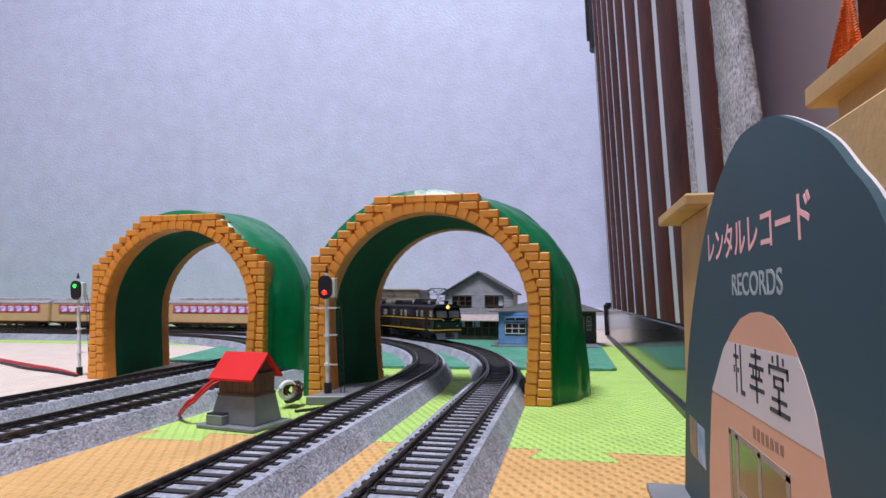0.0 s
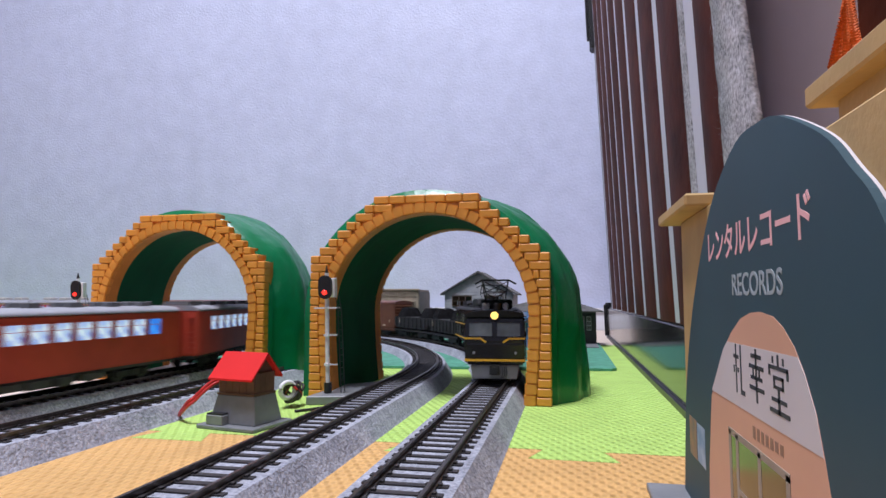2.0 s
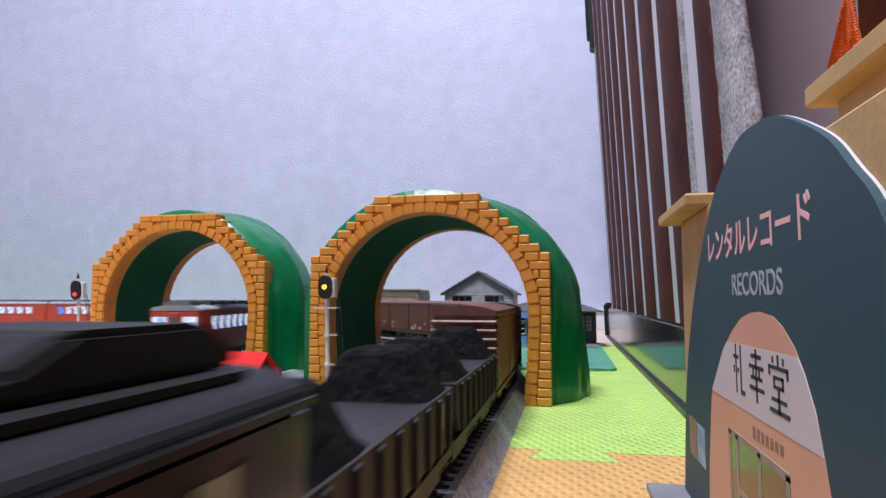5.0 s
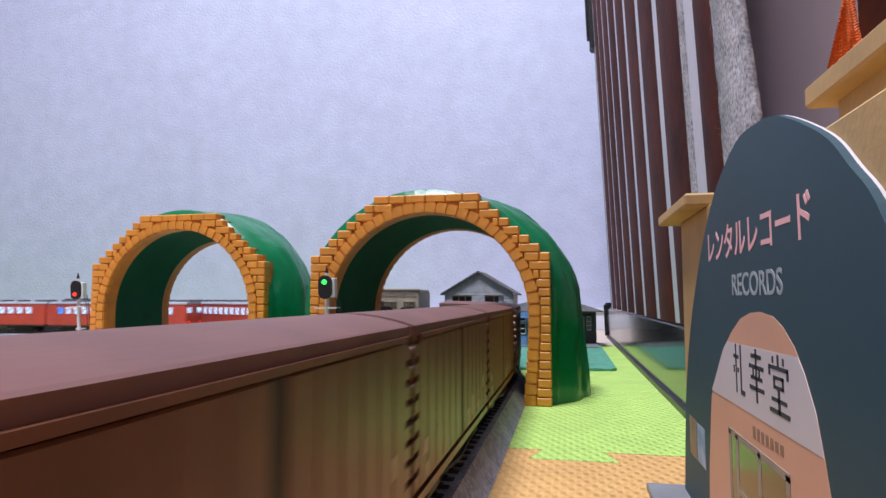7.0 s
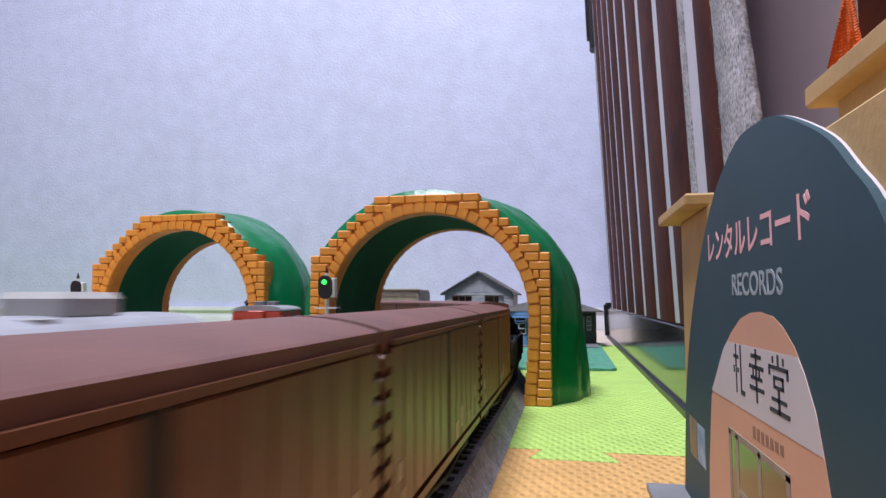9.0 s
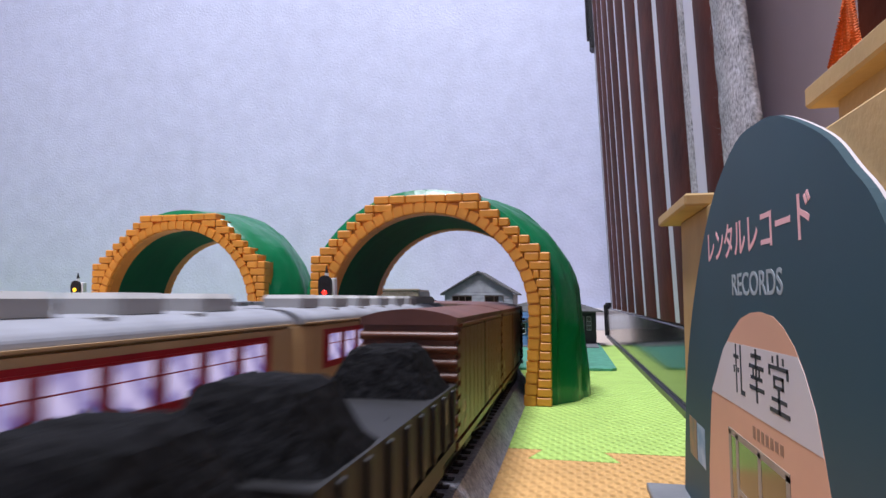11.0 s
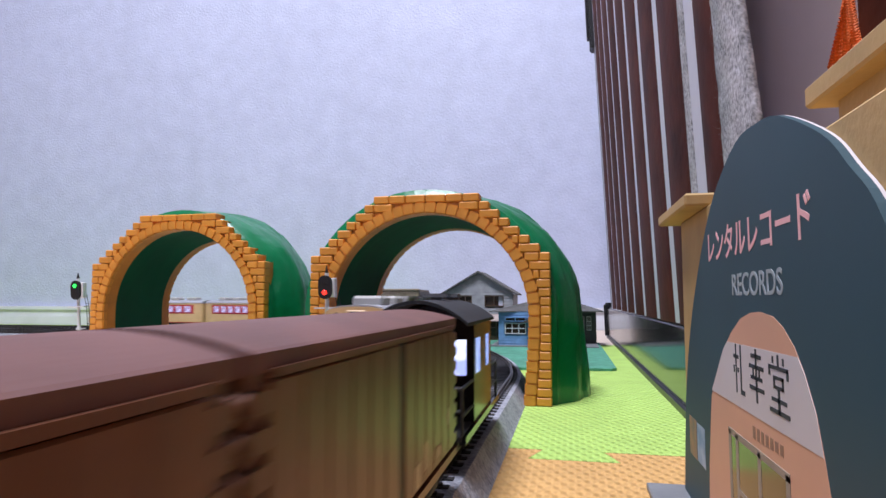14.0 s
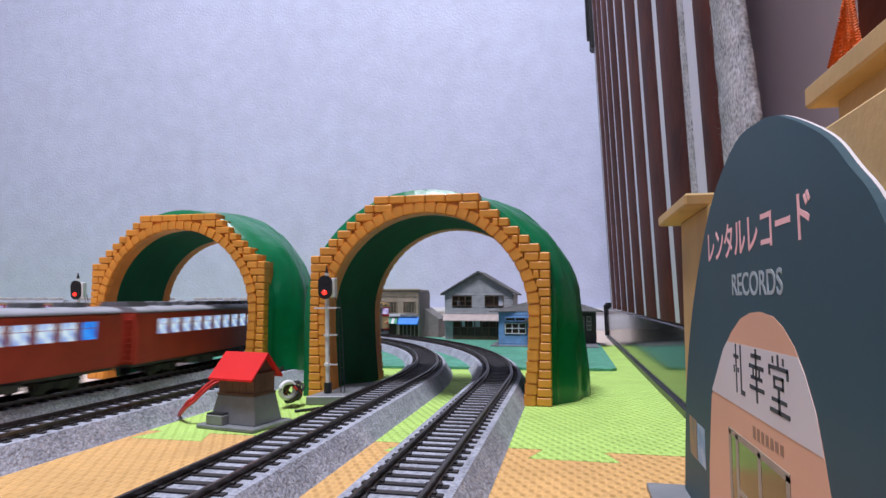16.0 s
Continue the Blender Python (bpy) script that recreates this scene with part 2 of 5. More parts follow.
def track(line, near, label):
    t = tagged(empty("railway_track"), label, "railway track", "model railway tracks")
    part("roadbed", sweep(line, [(-0.0215, 0.0), (0.0215, 0.0), (0.0205, 0.0012), (0.0155, 0.0091), (-0.0155, 0.0091), (-0.0205, 0.0012)]), M["bed"], t, "speckled grey ballast roadbed")
    for side in (-1, 1):
        c = side * 0.00875
        prof = [(c - 0.0011, 0.0096), (c + 0.0011, 0.0096), (c + 0.0011, 0.0100), (c + 0.0003, 0.0102), (c + 0.0003, 0.0112), (c + 0.0006, 0.0113),
                (c + 0.0006, 0.0120), (c - 0.0006, 0.0120), (c - 0.0006, 0.0113), (c - 0.0003, 0.0112), (c - 0.0003, 0.0102), (c - 0.0011, 0.0100)]
        part("rail", sweep(line, prof), M["rail"], t)
    one = box(-0.013, 0.013, -0.0014, 0.0014, 0.0070, 0.0096)
    for side in (-1, 1):
        c = side * 0.00875
        box(c - 0.0024, c - 0.0012, -0.0009, 0.0009, 0.0096, 0.0103, one)
        box(c + 0.0012, c + 0.0024, -0.0009, 0.0009, 0.0096, 0.0103, one)
    me = bpy.data.meshes.new("sleeper")
    one.to_mesh(me)
    me.materials.append(M["sleeper"])
    verts = [v.co.copy() for v in one.verts]
    faces = [[v.index for v in f.verts] for f in one.faces]
    one.free()
    allv, allf = [], []
    s = -0.45
    while s < line.length - 0.455:
        p, a = line.both(s)
        m = Matrix.Translation(p) @ Matrix.Rotation(a, 4, "Z")
        if near[0] < s < near[1]:
            ob = new("sleeper", me)
            ob.parent = t
            ob.matrix_basis = m
        else:
            base = len(allv)
            allv += [m @ v for v in verts]
            allf += [[base + i for i in f] for f in faces]
        s += 0.0080
    rest = bpy.data.meshes.new("far_sleepers")
    rest.from_pydata([tuple(v) for v in allv], [], allf)
    rest.materials.append(M["sleeper"])
    ob = new("far_sleepers", rest)
    ob.parent = t
    tagged(ob, kind="stuff")
    return t


track(LINE_A, (-0.32, 0.30), "grey ballasted model railway track curving through the tunnel")
track(LINE_B, (-0.30, 0.30), "grey ballasted inner model track beside the signal hut")
track(LINE_C, (-0.30, 0.15), "grey ballasted model track with a rusty rail")
track(LINE_D, (-0.25, 0.15), "grey ballasted model track of the inner loop")


# ---------------------------------------------------------------- tunnels
COURSE = 0.00536


def arch_x(z, r):
    return math.sqrt(max(0.0, r * r - (z - 0.053) ** 2)) if z > 0.053 else r - 0.0035 * ((0.053 - z) / 0.053) ** 1.5


def tunnel(m, label, skew=0.0, flank=0.012, apron=0.0035):
    """Portals at both ends of a hill shell; skew: how far the far end is set off to the side; flank: how far the +x flank bellies out; apron: the flange's width at -x."""
    t = tagged(empty("toy_tunnel"), label, "toy tunnel", "toy tunnels")
    # backing plate of the portal, with the arch cut out
    N = 26
    inner = [(arch_x(z, 0.064), z) for z in [0.053 * i / 6 for i in range(6)]]
    inner += [(0.064 * math.cos(a), 0.053 + 0.064 * math.sin(a)) for a in [math.pi / 2 * i / N for i in range(N + 1)]]
    steps = [(0.0765, 0.0)]
    for j in range(17, 24):
        x = 0.0765 - 0.0061 * (j - 17)
        steps += [(x, COURSE * j - 0.0004), (x - 0.0061, COURSE * j - 0.0004)]
    steps += [(0.0765 - 0.0061 * 7, COURSE * 24 - 0.0006), (0.0, COURSE * 24 - 0.0006)]
    for y0, y1, nm in ((0.0, 0.0105, "portal"), (0.0905, 0.100, "portal")):
        bm = bmesh.new()
        for sgn in (-1, 1):
            pts = [(sgn * u, z) for u, z in steps] + [(sgn * u, z) for u, z in reversed(inner)]
            prism(pts, y0, y1, "y", bm)
        part(nm, bm, M["joint"], t, "orange moulded brick portal backing").location.x = skew if y0 else 0.0
    # voussoirs of the arch
    path = [(-arch_x(0.053 * (i + 0.5) / 8, 0.064), 0.053 * (i + 0.5) / 8, 0.0) for i in range(8)]
    nv = 30
    path += [(-0.064 * math.cos(math.pi * (i + 0.5) / nv), 0.053 + 0.064 * math.sin(math.pi * (i + 0.5) / nv), math.pi * (i + 0.5) / nv) for i in range(nv)]
    path += [(arch_x(0.053 * (7.5 - i) / 8, 0.064), 0.053 * (7.5 - i) / 8, math.pi) for i in range(8)]
    L = 0.0070
    bm = bmesh.new()
    box(-0.0067, 0.0003, -0.0028, 0.002, -L / 2, L / 2, bm)
    bmesh.ops.bevel(bm, geom=list(bm.edges), offset=0.0007, segments=2, affect="EDGES")
    me = bpy.data.meshes.new("brick")
    bm.to_mesh(me)
    bm.free()
    me.materials.append(M["brick"])
    for u, z, a in path:
        for yy in (0.0, 0.1):
            ob = new("brick", me)
            ob.parent = t
            ob.matrix_basis = Matrix.Translation((u + (skew if yy else 0.0), yy, z)) @ Matrix.Rotation(a, 4, "Y") @ Matrix.Diagonal((1, 1 if yy == 0 else -1, 1, 1))
    # courses beside and above the arch
    for j in range(24):
        z0, z1 = COURSE * j, COURSE * (j + 1)
        zc = (z0 + z1) / 2
        xo = 0.0770 if j < 17 else 0.0770 - 0.0061 * (j - 16)
        xi = arch_x(min(zc, 0.053 + 0.0706), 0.0709) if zc < 0.1240 else 0.0
        for sgn in (-1, 1):
            cuts = [xo]
            x = xo - (0.0105 if j % 2 else 0.0065)
            while x > xi + 0.003:
                cuts.append(x)
                x -= 0.0108
            cuts.append(xi)
            for b, a in zip(cuts, cuts[1:]):
                if b - a < 0.0018:
                    continue
                lo, hi = sorted((sgn * a, sgn * b))
                bm = box(lo + 0.0002, hi - 0.0002, -0.0024, 0.006, z0 + 0.0002, z1 - 0.0002)
                part("brick", bm, M["brick"], t, bevel=0.0006, segs=1)
    # the green hill: a flat flange round the portal, then an uneven shell

    def around(r, foot, n_side=9, n_arc=34):
        """Horseshoe outline from foot to foot: place and outward direction."""
        out = [(r + foot * (1 - i / n_side) ** 2, 0.053 * i / n_side, 1.0, 0.0) for i in range(n_side)]
        out += [(r * math.cos(a), 0.053 + r * math.sin(a), math.cos(a), math.sin(a)) for a in [math.pi * i / n_arc for i in range(n_arc + 1)]]
        return out + [(-u, v, -c, d) for u, v, c, d in reversed(out[:n_side])]

    bm = bmesh.new()
    rows = 30
    shell = []
    for i in range(rows + 1):
        v = i / rows
        y = 0.0045 + 0.091 * v
        bul = math.sin(math.pi * min(1, max(0.0, v - 0.05) * 1.04)) ** 0.7
        row = []
        for u, z, c, d in around(0.0798, 0.004 * bul):
            q = Vector((u * 30, y * 55, z * 26))
            swell = bul * ((0.0034 + 0.0040 * noise.noise(q)) * (1 - 0.55 * d) + flank * max(0.0, c) ** 1.3) + apron * max(0.0, -c)
            crease = bul * 0.0016 * noise.noise(Vector((math.atan2(z - 0.05, u) * 2.2, y * 210, 3.0))) + bul * 0.0009 * noise.noise(Vector((u * 150, y * 240, z * 60)))
            k = swell + crease
            row.append(bm.verts.new((u + c * k + skew * v, y, max(0.0, z + d * k))))
        shell.append(row)
    lip = [bm.verts.new((u, 0.0045, z)) for u, z, c, d in around(0.0700, 0.0)]
    back = [bm.verts.new((u + skew, 0.0955, z)) for u, z, c, d in around(0.0700, 0.0)]
    cols = len(lip) - 1
    for a, b in zip([lip] + shell, shell + [back]):
        for k in range(cols):
            bm.faces.new((a[k], a[k + 1], b[k + 1], b[k]))
    hill = part("hill", bm, M["hill"], t, "glossy green moulded hillside shell", smooth=True)
    # inner face of the shell, its shade painted in with the darkened green
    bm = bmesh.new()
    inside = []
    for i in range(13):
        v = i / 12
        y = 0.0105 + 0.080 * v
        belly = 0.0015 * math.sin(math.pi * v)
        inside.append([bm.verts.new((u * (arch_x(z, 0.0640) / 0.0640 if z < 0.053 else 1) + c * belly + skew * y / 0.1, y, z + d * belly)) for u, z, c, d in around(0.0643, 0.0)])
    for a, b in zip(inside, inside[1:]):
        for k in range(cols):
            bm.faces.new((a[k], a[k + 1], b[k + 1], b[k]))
    part("lining", bm, M["lining"], hill, "dull inner face of the shell, green darkened for shade", smooth=True)
    t.matrix_world = m
    return t


tunnel(pose(-0.0872, 0.372, 0, 0, 0, -1), "green toy tunnel with orange brick portal over two tracks")
tunnel(pose(-0.2975, 0.4225, 0, 0, 0, -2), "green toy tunnel with orange brick portal beside the white wire", -0.021, 0.018, 0.0004)


# ---------------------------------------------------------------- slatted screen and what stands behind it


def screen():
    t = tagged(empty("slatted_screen"), "dark brown wooden slatted screen on glossy black base", "slatted screen")
    part("base", box(0, 0.16, 0.16, 1.03, 0.0, 0.049), M["black_gloss"], t, "glossy black plinth", bevel=0.002, segs=2)
    part("base_trim", box(-0.0025, 0.0, 0.16, 1.03, 0.0, 0.004), M["black"], t, "matt black rubber foot strip")
    part("end_cap", box(-0.004, 0.03, 1.031, 1.045, 0.0, 0.056), M["black"], t, "black end cap", bevel=0.003, segs=2)
    lean = Matrix.Translation((0, 0, 0.0495)) @ Matrix.Rotation(math.radians(-0.5), 4, "Y") @ Matrix.Translation((0, 0, -0.0495))
    for k in range(9):
        y = 0.303 + 0.0743 * (k - 1)
        y0, y1 = (y, y + 0.0585) if k else (0.2365, 0.2710)
        bow = [(0.0004 - 0.0022 * math.sin(math.pi * i / 12) ** 0.8, y0 + (y1 - y0) * i / 12) for i in range(13)]
        part("slat", prism(bow + [(0.0040, y1), (0.0040, y0)], 0.0495, 0.95, "z"), M["slat"], t, smooth=False).matrix_basis = lean
    part("back_panel", box(0.0006, 0.0090, 0.2365, 0.908, 0.0495, 0.95), M["pale"], t, "pale panel behind the slats").matrix_basis = lean
    part("edge_strip", box(0.0002, 0.0090, 0.9085, 0.9150, 0.0495, 0.95), M["black"], t, "dark edge strip").matrix_basis = lean
    part("felt_strip", box(0.0002, 0.0006, 0.2905, 0.3028, 0.0495, 0.95), M["felt"], t, "fuzzy grey felt strip between two slats").matrix_basis = lean
    # thick felt hung over the near edge, with a ragged nap
    rf = random.Random(11)
    bm = bmesh.new()
    n = 150
    rails = []
    for i in range(n + 1):
        z = 0.0495 + 0.55 * i / n
        far, near = 0.2362, 0.1980 + 0.16 * min(0.048, max(0.0, z - 0.117))
        far += rf.uniform(-0.0004, 0.0004)
        near += rf.uniform(-0.0006, 0.0006)
        rails.append([bm.verts.new(p) for p in ((-0.0010 + rf.uniform(-0.0002, 0.0002), far, z), (-0.0016, (far + near) / 2, z), (-0.0009 + rf.uniform(-0.0002, 0.0002), near, z), (0.0022, near + 0.001, z), (0.0022, far, z))])
    for a, b in zip(rails, rails[1:]):
        for k in range(5):
            bm.faces.new((a[k], a[(k + 1) % 5], b[(k + 1) % 5], b[k]))
    felt = part("felt_sheet", bm, M["felt"], t, "thick fuzzy grey felt edge", smooth=True)
    felt.matrix_basis = lean
    bm = bmesh.new()
    for i in range(900):
        z = rf.uniform(0.08, 0.24)
        near = 0.1980 + 0.16 * min(0.048, max(0.0, z - 0.117))
        edge_far = rf.random() < 0.3
        y = 0.2362 if edge_far else near
        out = -1 if not edge_far else 1
        ln = rf.uniform(0.0008, 0.0022) * (2.2 if rf.random() < 0.03 else 1)
        p = Vector((-0.0008 + rf.uniform(-0.0006, 0.0012), y - out * 0.0004, z))
        q = p + Vector((rf.uniform(-0.6, 0.2) * ln, out * ln * 0.8, rf.uniform(-0.7, 0.9) * ln))
        w = Vector((0, 0.00005, 0.00006))
        vs = [bm.verts.new(v) for v in (p - w, p + w, q)]
        bm.faces.new(vs)
    nap = part("nap", bm, M["felt"], felt, "loose pale fibres")
    tagged(nap, kind="stuff")
    bm = box(-0.0095, 0.004, 0.900, 0.925, 0.4330, 0.80)
    box(-0.0130, -0.0088, 0.905, 0.920, 0.4480, 0.78, bm)
    part("clip", bm, M["black"], t, "black plastic clip", bevel=0.003, segs=2)
    t.matrix_world = pose(0.062, 0, 0, 0, -2.0, 0)
    # stand-in for a mauve surface; corner rounded to give its dark-to-light gradient
    tagged(link("cupboard", prism([(0.60, 1.24), (0.086, 1.24)] + [(0.121 - 0.035 * math.cos(a * math.pi / 48), 0.287 - 0.035 * math.sin(a * math.pi / 48)) for a in range(25)] + [(0.60, 0.252)], 0.0, 1.6, "z"), M["mauve"]), "plain mauve-brown stand-in panel, corner rounded to grade its tone", "cupboard")
    # post sized and placed to fit the camera's view, not a known roof part
    tagged(link("wooden_post", box(0.0835, 0.112, 0.150, 0.1953, 0.0868, 0.6), M["slat"], bevel=0.004, segs=2), "reddish brown wooden post, set on the shop roof to fit the view", "post")
    strap = tagged(empty("orange_strap"), "orange braided cords fanning out beside the brown post", "strap")
    for k in range(6):
        top = Vector((0.0832, 0.1962 - 0.0002 * k, 0.1540))
        foot = Vector((0.0826, 0.2085 - 0.0036 * k, 0.1330 + 0.001 * abs(k - 2.5)))
        n = 60
        pts = []
        for i in range(n + 1):
            a = i * 2.1 + k
            pts.append(top.lerp(foot, i / n) + (0.0001 + 0.0004 * i / n) * Vector((math.cos(a), math.sin(a), 0)))
        bm = tube(pts, 0.0011, 6)
        part("cord", bm, M["strap"], strap)


M["strap"] = mat("strap_orange", (0.85, 0.17, 0.02), 0.7, 0.15, 400)
screen()

# ---------------------------------------------------------------- lettering


def letters(text, size, m, parent, matrix, width=None, name="lettering", bold=0.0):
    c = bpy.data.curves.new(name, "FONT")
    c.body, c.size, c.extrude = text, size, 0.00004
    c.align_x, c.offset = "LEFT", size * bold
    tmp = bpy.data.objects.new("tmp", c)
    scene.collection.objects.link(tmp)
    dg = bpy.context.evaluated_depsgraph_get()
    me = bpy.data.meshes.new_from_object(tmp.evaluated_get(dg))
    bpy.data.objects.remove(tmp)
    xs = [v.co.x for v in me.vertices] or [0, 1]
    k = (width / (max(xs) - min(xs))) if width else 1.0
    for v in me.vertices:
        v.co.x = (v.co.x - min(xs)) * k
    me.materials.clear()
    me.materials.append(m)
    me.name = name
    ob = new(name, me)
    ob.parent = parent
    ob.matrix_basis = matrix
    return ob


def on_sign(y, z, x=0.0358):
    """Writing that runs towards -y on a board that faces -x."""
    return Matrix(((0, 0, -1, x), (-1, 0, 0, y), (0, 1, 0, z), (0, 0, 0, 1)))


# ---------------------------------------------------------------- record shop


def shop():
    t = tagged(empty("record_shop"), "model record shop of raw board with teal arched sign", "model building")
    ctrl = [(0.2150, 0.0), (0.2075, 0.033), (0.196, 0.056), (0.179, 0.0757), (0.162, 0.0890), (0.1408, 0.0970), (0.126, 0.0972), (0.1134, 0.0951), (0.096, 0.0874), (0.0876, 0.081), (0.0787, 0.0718), (0.066, 0.045), (0.060, 0.0)]
    pts = []
    for i in range(len(ctrl) - 1):
        p0, p1, p2, p3 = [Vector(ctrl[max(0, min(len(ctrl) - 1, i + d))]) for d in (-1, 0, 1, 2)]
        for k in range(5):
            u = k / 5
            v = 0.5 * (2 * p1 + (p2 - p0) * u + (2 * p0 - 5 * p1 + 4 * p2 - p3) * u * u + (3 * p1 - p0 - 3 * p2 + p3) * u ** 3)
            pts.append((v.x, max(0, v.y)))
    pts.append(ctrl[-1])
    sign = part("sign_board", prism(pts, 0.0360, 0.0372, "x"), M["teal"], t, "dark teal arched card sign with pale cut edge")
    part("sign_edge", prism([(a, b) for a, b in pts], 0.0372, 0.0377, "x"), M["card_white"], t, "pale grey card core")
    # peach arch with a pale band
    arch = [(0.1790, 0.0), (0.1765, 0.020), (0.1713, 0.0384), (0.1576, 0.0511), (0.150, 0.0555), (0.1418, 0.0590), (0.1345, 0.0605), (0.1276, 0.0609), (0.1200, 0.0602), (0.1152, 0.0586), (0.110, 0.0556), (0.1058, 0.0515), (0.102, 0.0462), (0.0997, 0.0403), (0.0975, 0.0335), (0.0960, 0.020), (0.0955, 0.0)]
    part("arch_panel", prism(arch, 0.03594, 0.0360, "x"), M["peach"], t, "peach printed arch")
    band = [(0.1705, 0.0399), (0.1576, 0.0511), (0.1535, 0.0535), (0.1085, 0.0540), (0.1058, 0.0515), (0.102, 0.0462), (0.0999, 0.0403)]
    part("name_band", prism(band, 0.03588, 0.03594, "x"), M["card_white"], t, "off-white printed name band")
    letters("レンタルレコード", 0.0088, M["pink"], sign, on_sign(0.1695, 0.0732, 0.035966), width=0.069, bold=0.014)
    letters("RECORDS", 0.0066, M["print_grey"], sign, on_sign(0.1472, 0.0642, 0.035966), width=0.0330, bold=0.012)

    def bars(y, w, rows):
        bm = bmesh.new()
        for a, b, c, d in rows:
            box(0.03582, 0.03588, y - w * c, y - w * a, 0.0430 + 0.0105 * b, 0.0430 + 0.0105 * d, bm)
        part("name_mark", bm, M["print_dark"], t, "dark printed strokes")

    bars(0.1480, 0.0085, [(0.0, 0.70, 0.5, 0.78), (0.20, 0.0, 0.30, 1.0), (0.0, 0.4, 0.12, 0.55), (0.36, 0.42, 0.5, 0.52), (0.62, 0.05, 0.74, 1.0), (0.62, 0.0, 1.0, 0.10)])
    bars(0.1360, 0.0095, [(0.44, 0.0, 0.56, 1.0), (0.15, 0.82, 0.85, 0.90), (0.0, 0.62, 1.0, 0.70), (0.1, 0.42, 0.9, 0.49), (0.0, 0.22, 1.0, 0.30), (0.25, 0.45, 0.34, 0.62), (0.66, 0.45, 0.75, 0.62)])
    bars(0.1235, 0.0105, [(0.0, 0.0, 1.0, 0.08), (0.45, 0.0, 0.56, 0.42), (0.12, 0.20, 0.88, 0.27), (0.24, 0.42, 0.76, 0.48), (0.24, 0.58, 0.76, 0.64), (0.24, 0.42, 0.33, 0.64), (0.67, 0.42, 0.76, 0.64), (0.0, 0.74, 1.0, 0.81), (0.0, 0.62, 0.1, 0.8), (0.9, 0.62, 1.0, 0.8), (0.46, 0.8, 0.55, 1.0), (0.2, 0.84, 0.28, 0.96), (0.72, 0.84, 0.8, 0.96)])
    bm = bmesh.new()
    for k in range(7):
        box(0.03588, 0.03594, 0.1352 - 0.0027 * k - 0.0017, 0.1352 - 0.0027 * k, 0.0355 + 0.0001 * k, 0.0380, bm)
    part("small_print", bm, M["print_brown"], t, "tiny brown printed bars")
    # window in the arch
    part("shop_window", box(0.03586, 0.03594, 0.1160, 0.1525, 0.0, 0.0325), M["pane_dark"], t, "small dark window with mullions")
    bm = bmesh.new()
    for y in (0.1535, 0.1475, 0.1315, 0.1155):
        box(0.03580, 0.03594, y - 0.0010, y + 0.0010, 0.0, 0.0335, bm)
    box(0.03580, 0.03594, 0.1145, 0.1545, 0.0325, 0.0340, bm)
    part("window_frame", bm, M["mdf_grey"], t, "grey-brown window frame")
    bm = bmesh.new()
    for k in range(4):
        box(0.03578, 0.03586, 0.1335, 0.1465, 0.006 + 0.0050 * k, 0.0071 + 0.0050 * k, bm)
    part("blind", bm, M["mdf_grey"], t, "pale blind slats")
    part("poster", box(0.03594, 0.0360, 0.1925, 0.2030, 0.0165, 0.0278), M["poster_red"], t, "orange and brown poster")
    part("poster", box(0.03594, 0.0360, 0.1815, 0.1918, 0.0168, 0.0276), M["poster_blue"], t, "light blue poster")
    # board-built body
    part("body", box(0.0378, 0.13, -0.03, 0.2180, 0.0, 0.0890), M["mdf"], t, "raw fibreboard wall", bevel=0.0005)
    part("cornice", box(0.0320, 0.10, 0.1780, 0.2285, 0.0890, 0.0926), M["mdf"], t, "raw fibreboard cornice", bevel=0.0006)
    part("upper_wall", box(0.0490, 0.13, -0.03, 0.1215, 0.0890, 0.0995), M["mdf"], t, "raw fibreboard upper wall")
    part("cornice", box(0.0450, 0.135, -0.03, 0.1262, 0.0995, 0.1037), M["mdf"], t, "raw fibreboard upper cornice", bevel=0.0005)
    part("base_plate", box(0.0245, 0.15, -0.05, 0.2190, 0.0, 0.0022), M["plastic_grey"], t, "grey base plate", bevel=0.0004)


M["print_brown"] = mat("print_brown", (0.30, 0.17, 0.11), 0.6, 0.03, 40)
M["pane_dark"] = mat("pane_dark", (0.06, 0.04, 0.025), 0.15, 0.2, 60)
M["mdf_grey"] = mat("board_grey", (0.34, 0.28, 0.22), 0.6, 0.1, 90)
M["poster_red"] = mat("poster_red", (0.35, 0.16, 0.10), 0.5, 0.3, 220, alt=(0.12, 0.12, 0.13))
M["poster_blue"] = mat("poster_blue", (0.45, 0.55, 0.70), 0.5, 0.3, 160, alt=(0.05, 0.15, 0.38))
shop()

# ---------------------------------------------------------------- houses behind the tracks
M["clap_grey"] = mat("clapboard_grey", (0.36, 0.365, 0.385), 0.8, 0.1, 120, 0.0001, 600)
M["roof_grey"] = mat("roof_grey", (0.11, 0.11, 0.106), 0.8, 0.15, 150, 0.0001, 700)
M["tan"] = mat("shop_tan", (0.36, 0.30, 0.22), 0.75, 0.1, 120, 0.0001, 600)
M["tan_side"] = mat("shop_grey_side", (0.20, 0.19, 0.175), 0.75, 0.1, 120)
M["blue_wall"] = mat("clapboard_blue", (0.16, 0.32, 0.56), 0.7, 0.1, 120)
M["slate"] = mat("dark_slate", (0.07, 0.075, 0.075), 0.75, 0.1, 120)
M["brown_trim"] = mat("brown_trim", (0.13, 0.085, 0.055), 0.7, 0.15, 120)
M["pinkish"] = mat("awning_pale", (0.46, 0.38, 0.35), 0.75, 0.08, 120)
M["awning_blue"] = mat("awning_blue", (0.03, 0.24, 0.72), 0.5, 0.08, 120)
M["awning_green"] = mat("awning_green", (0.04, 0.30, 0.16), 0.5, 0.08, 120)
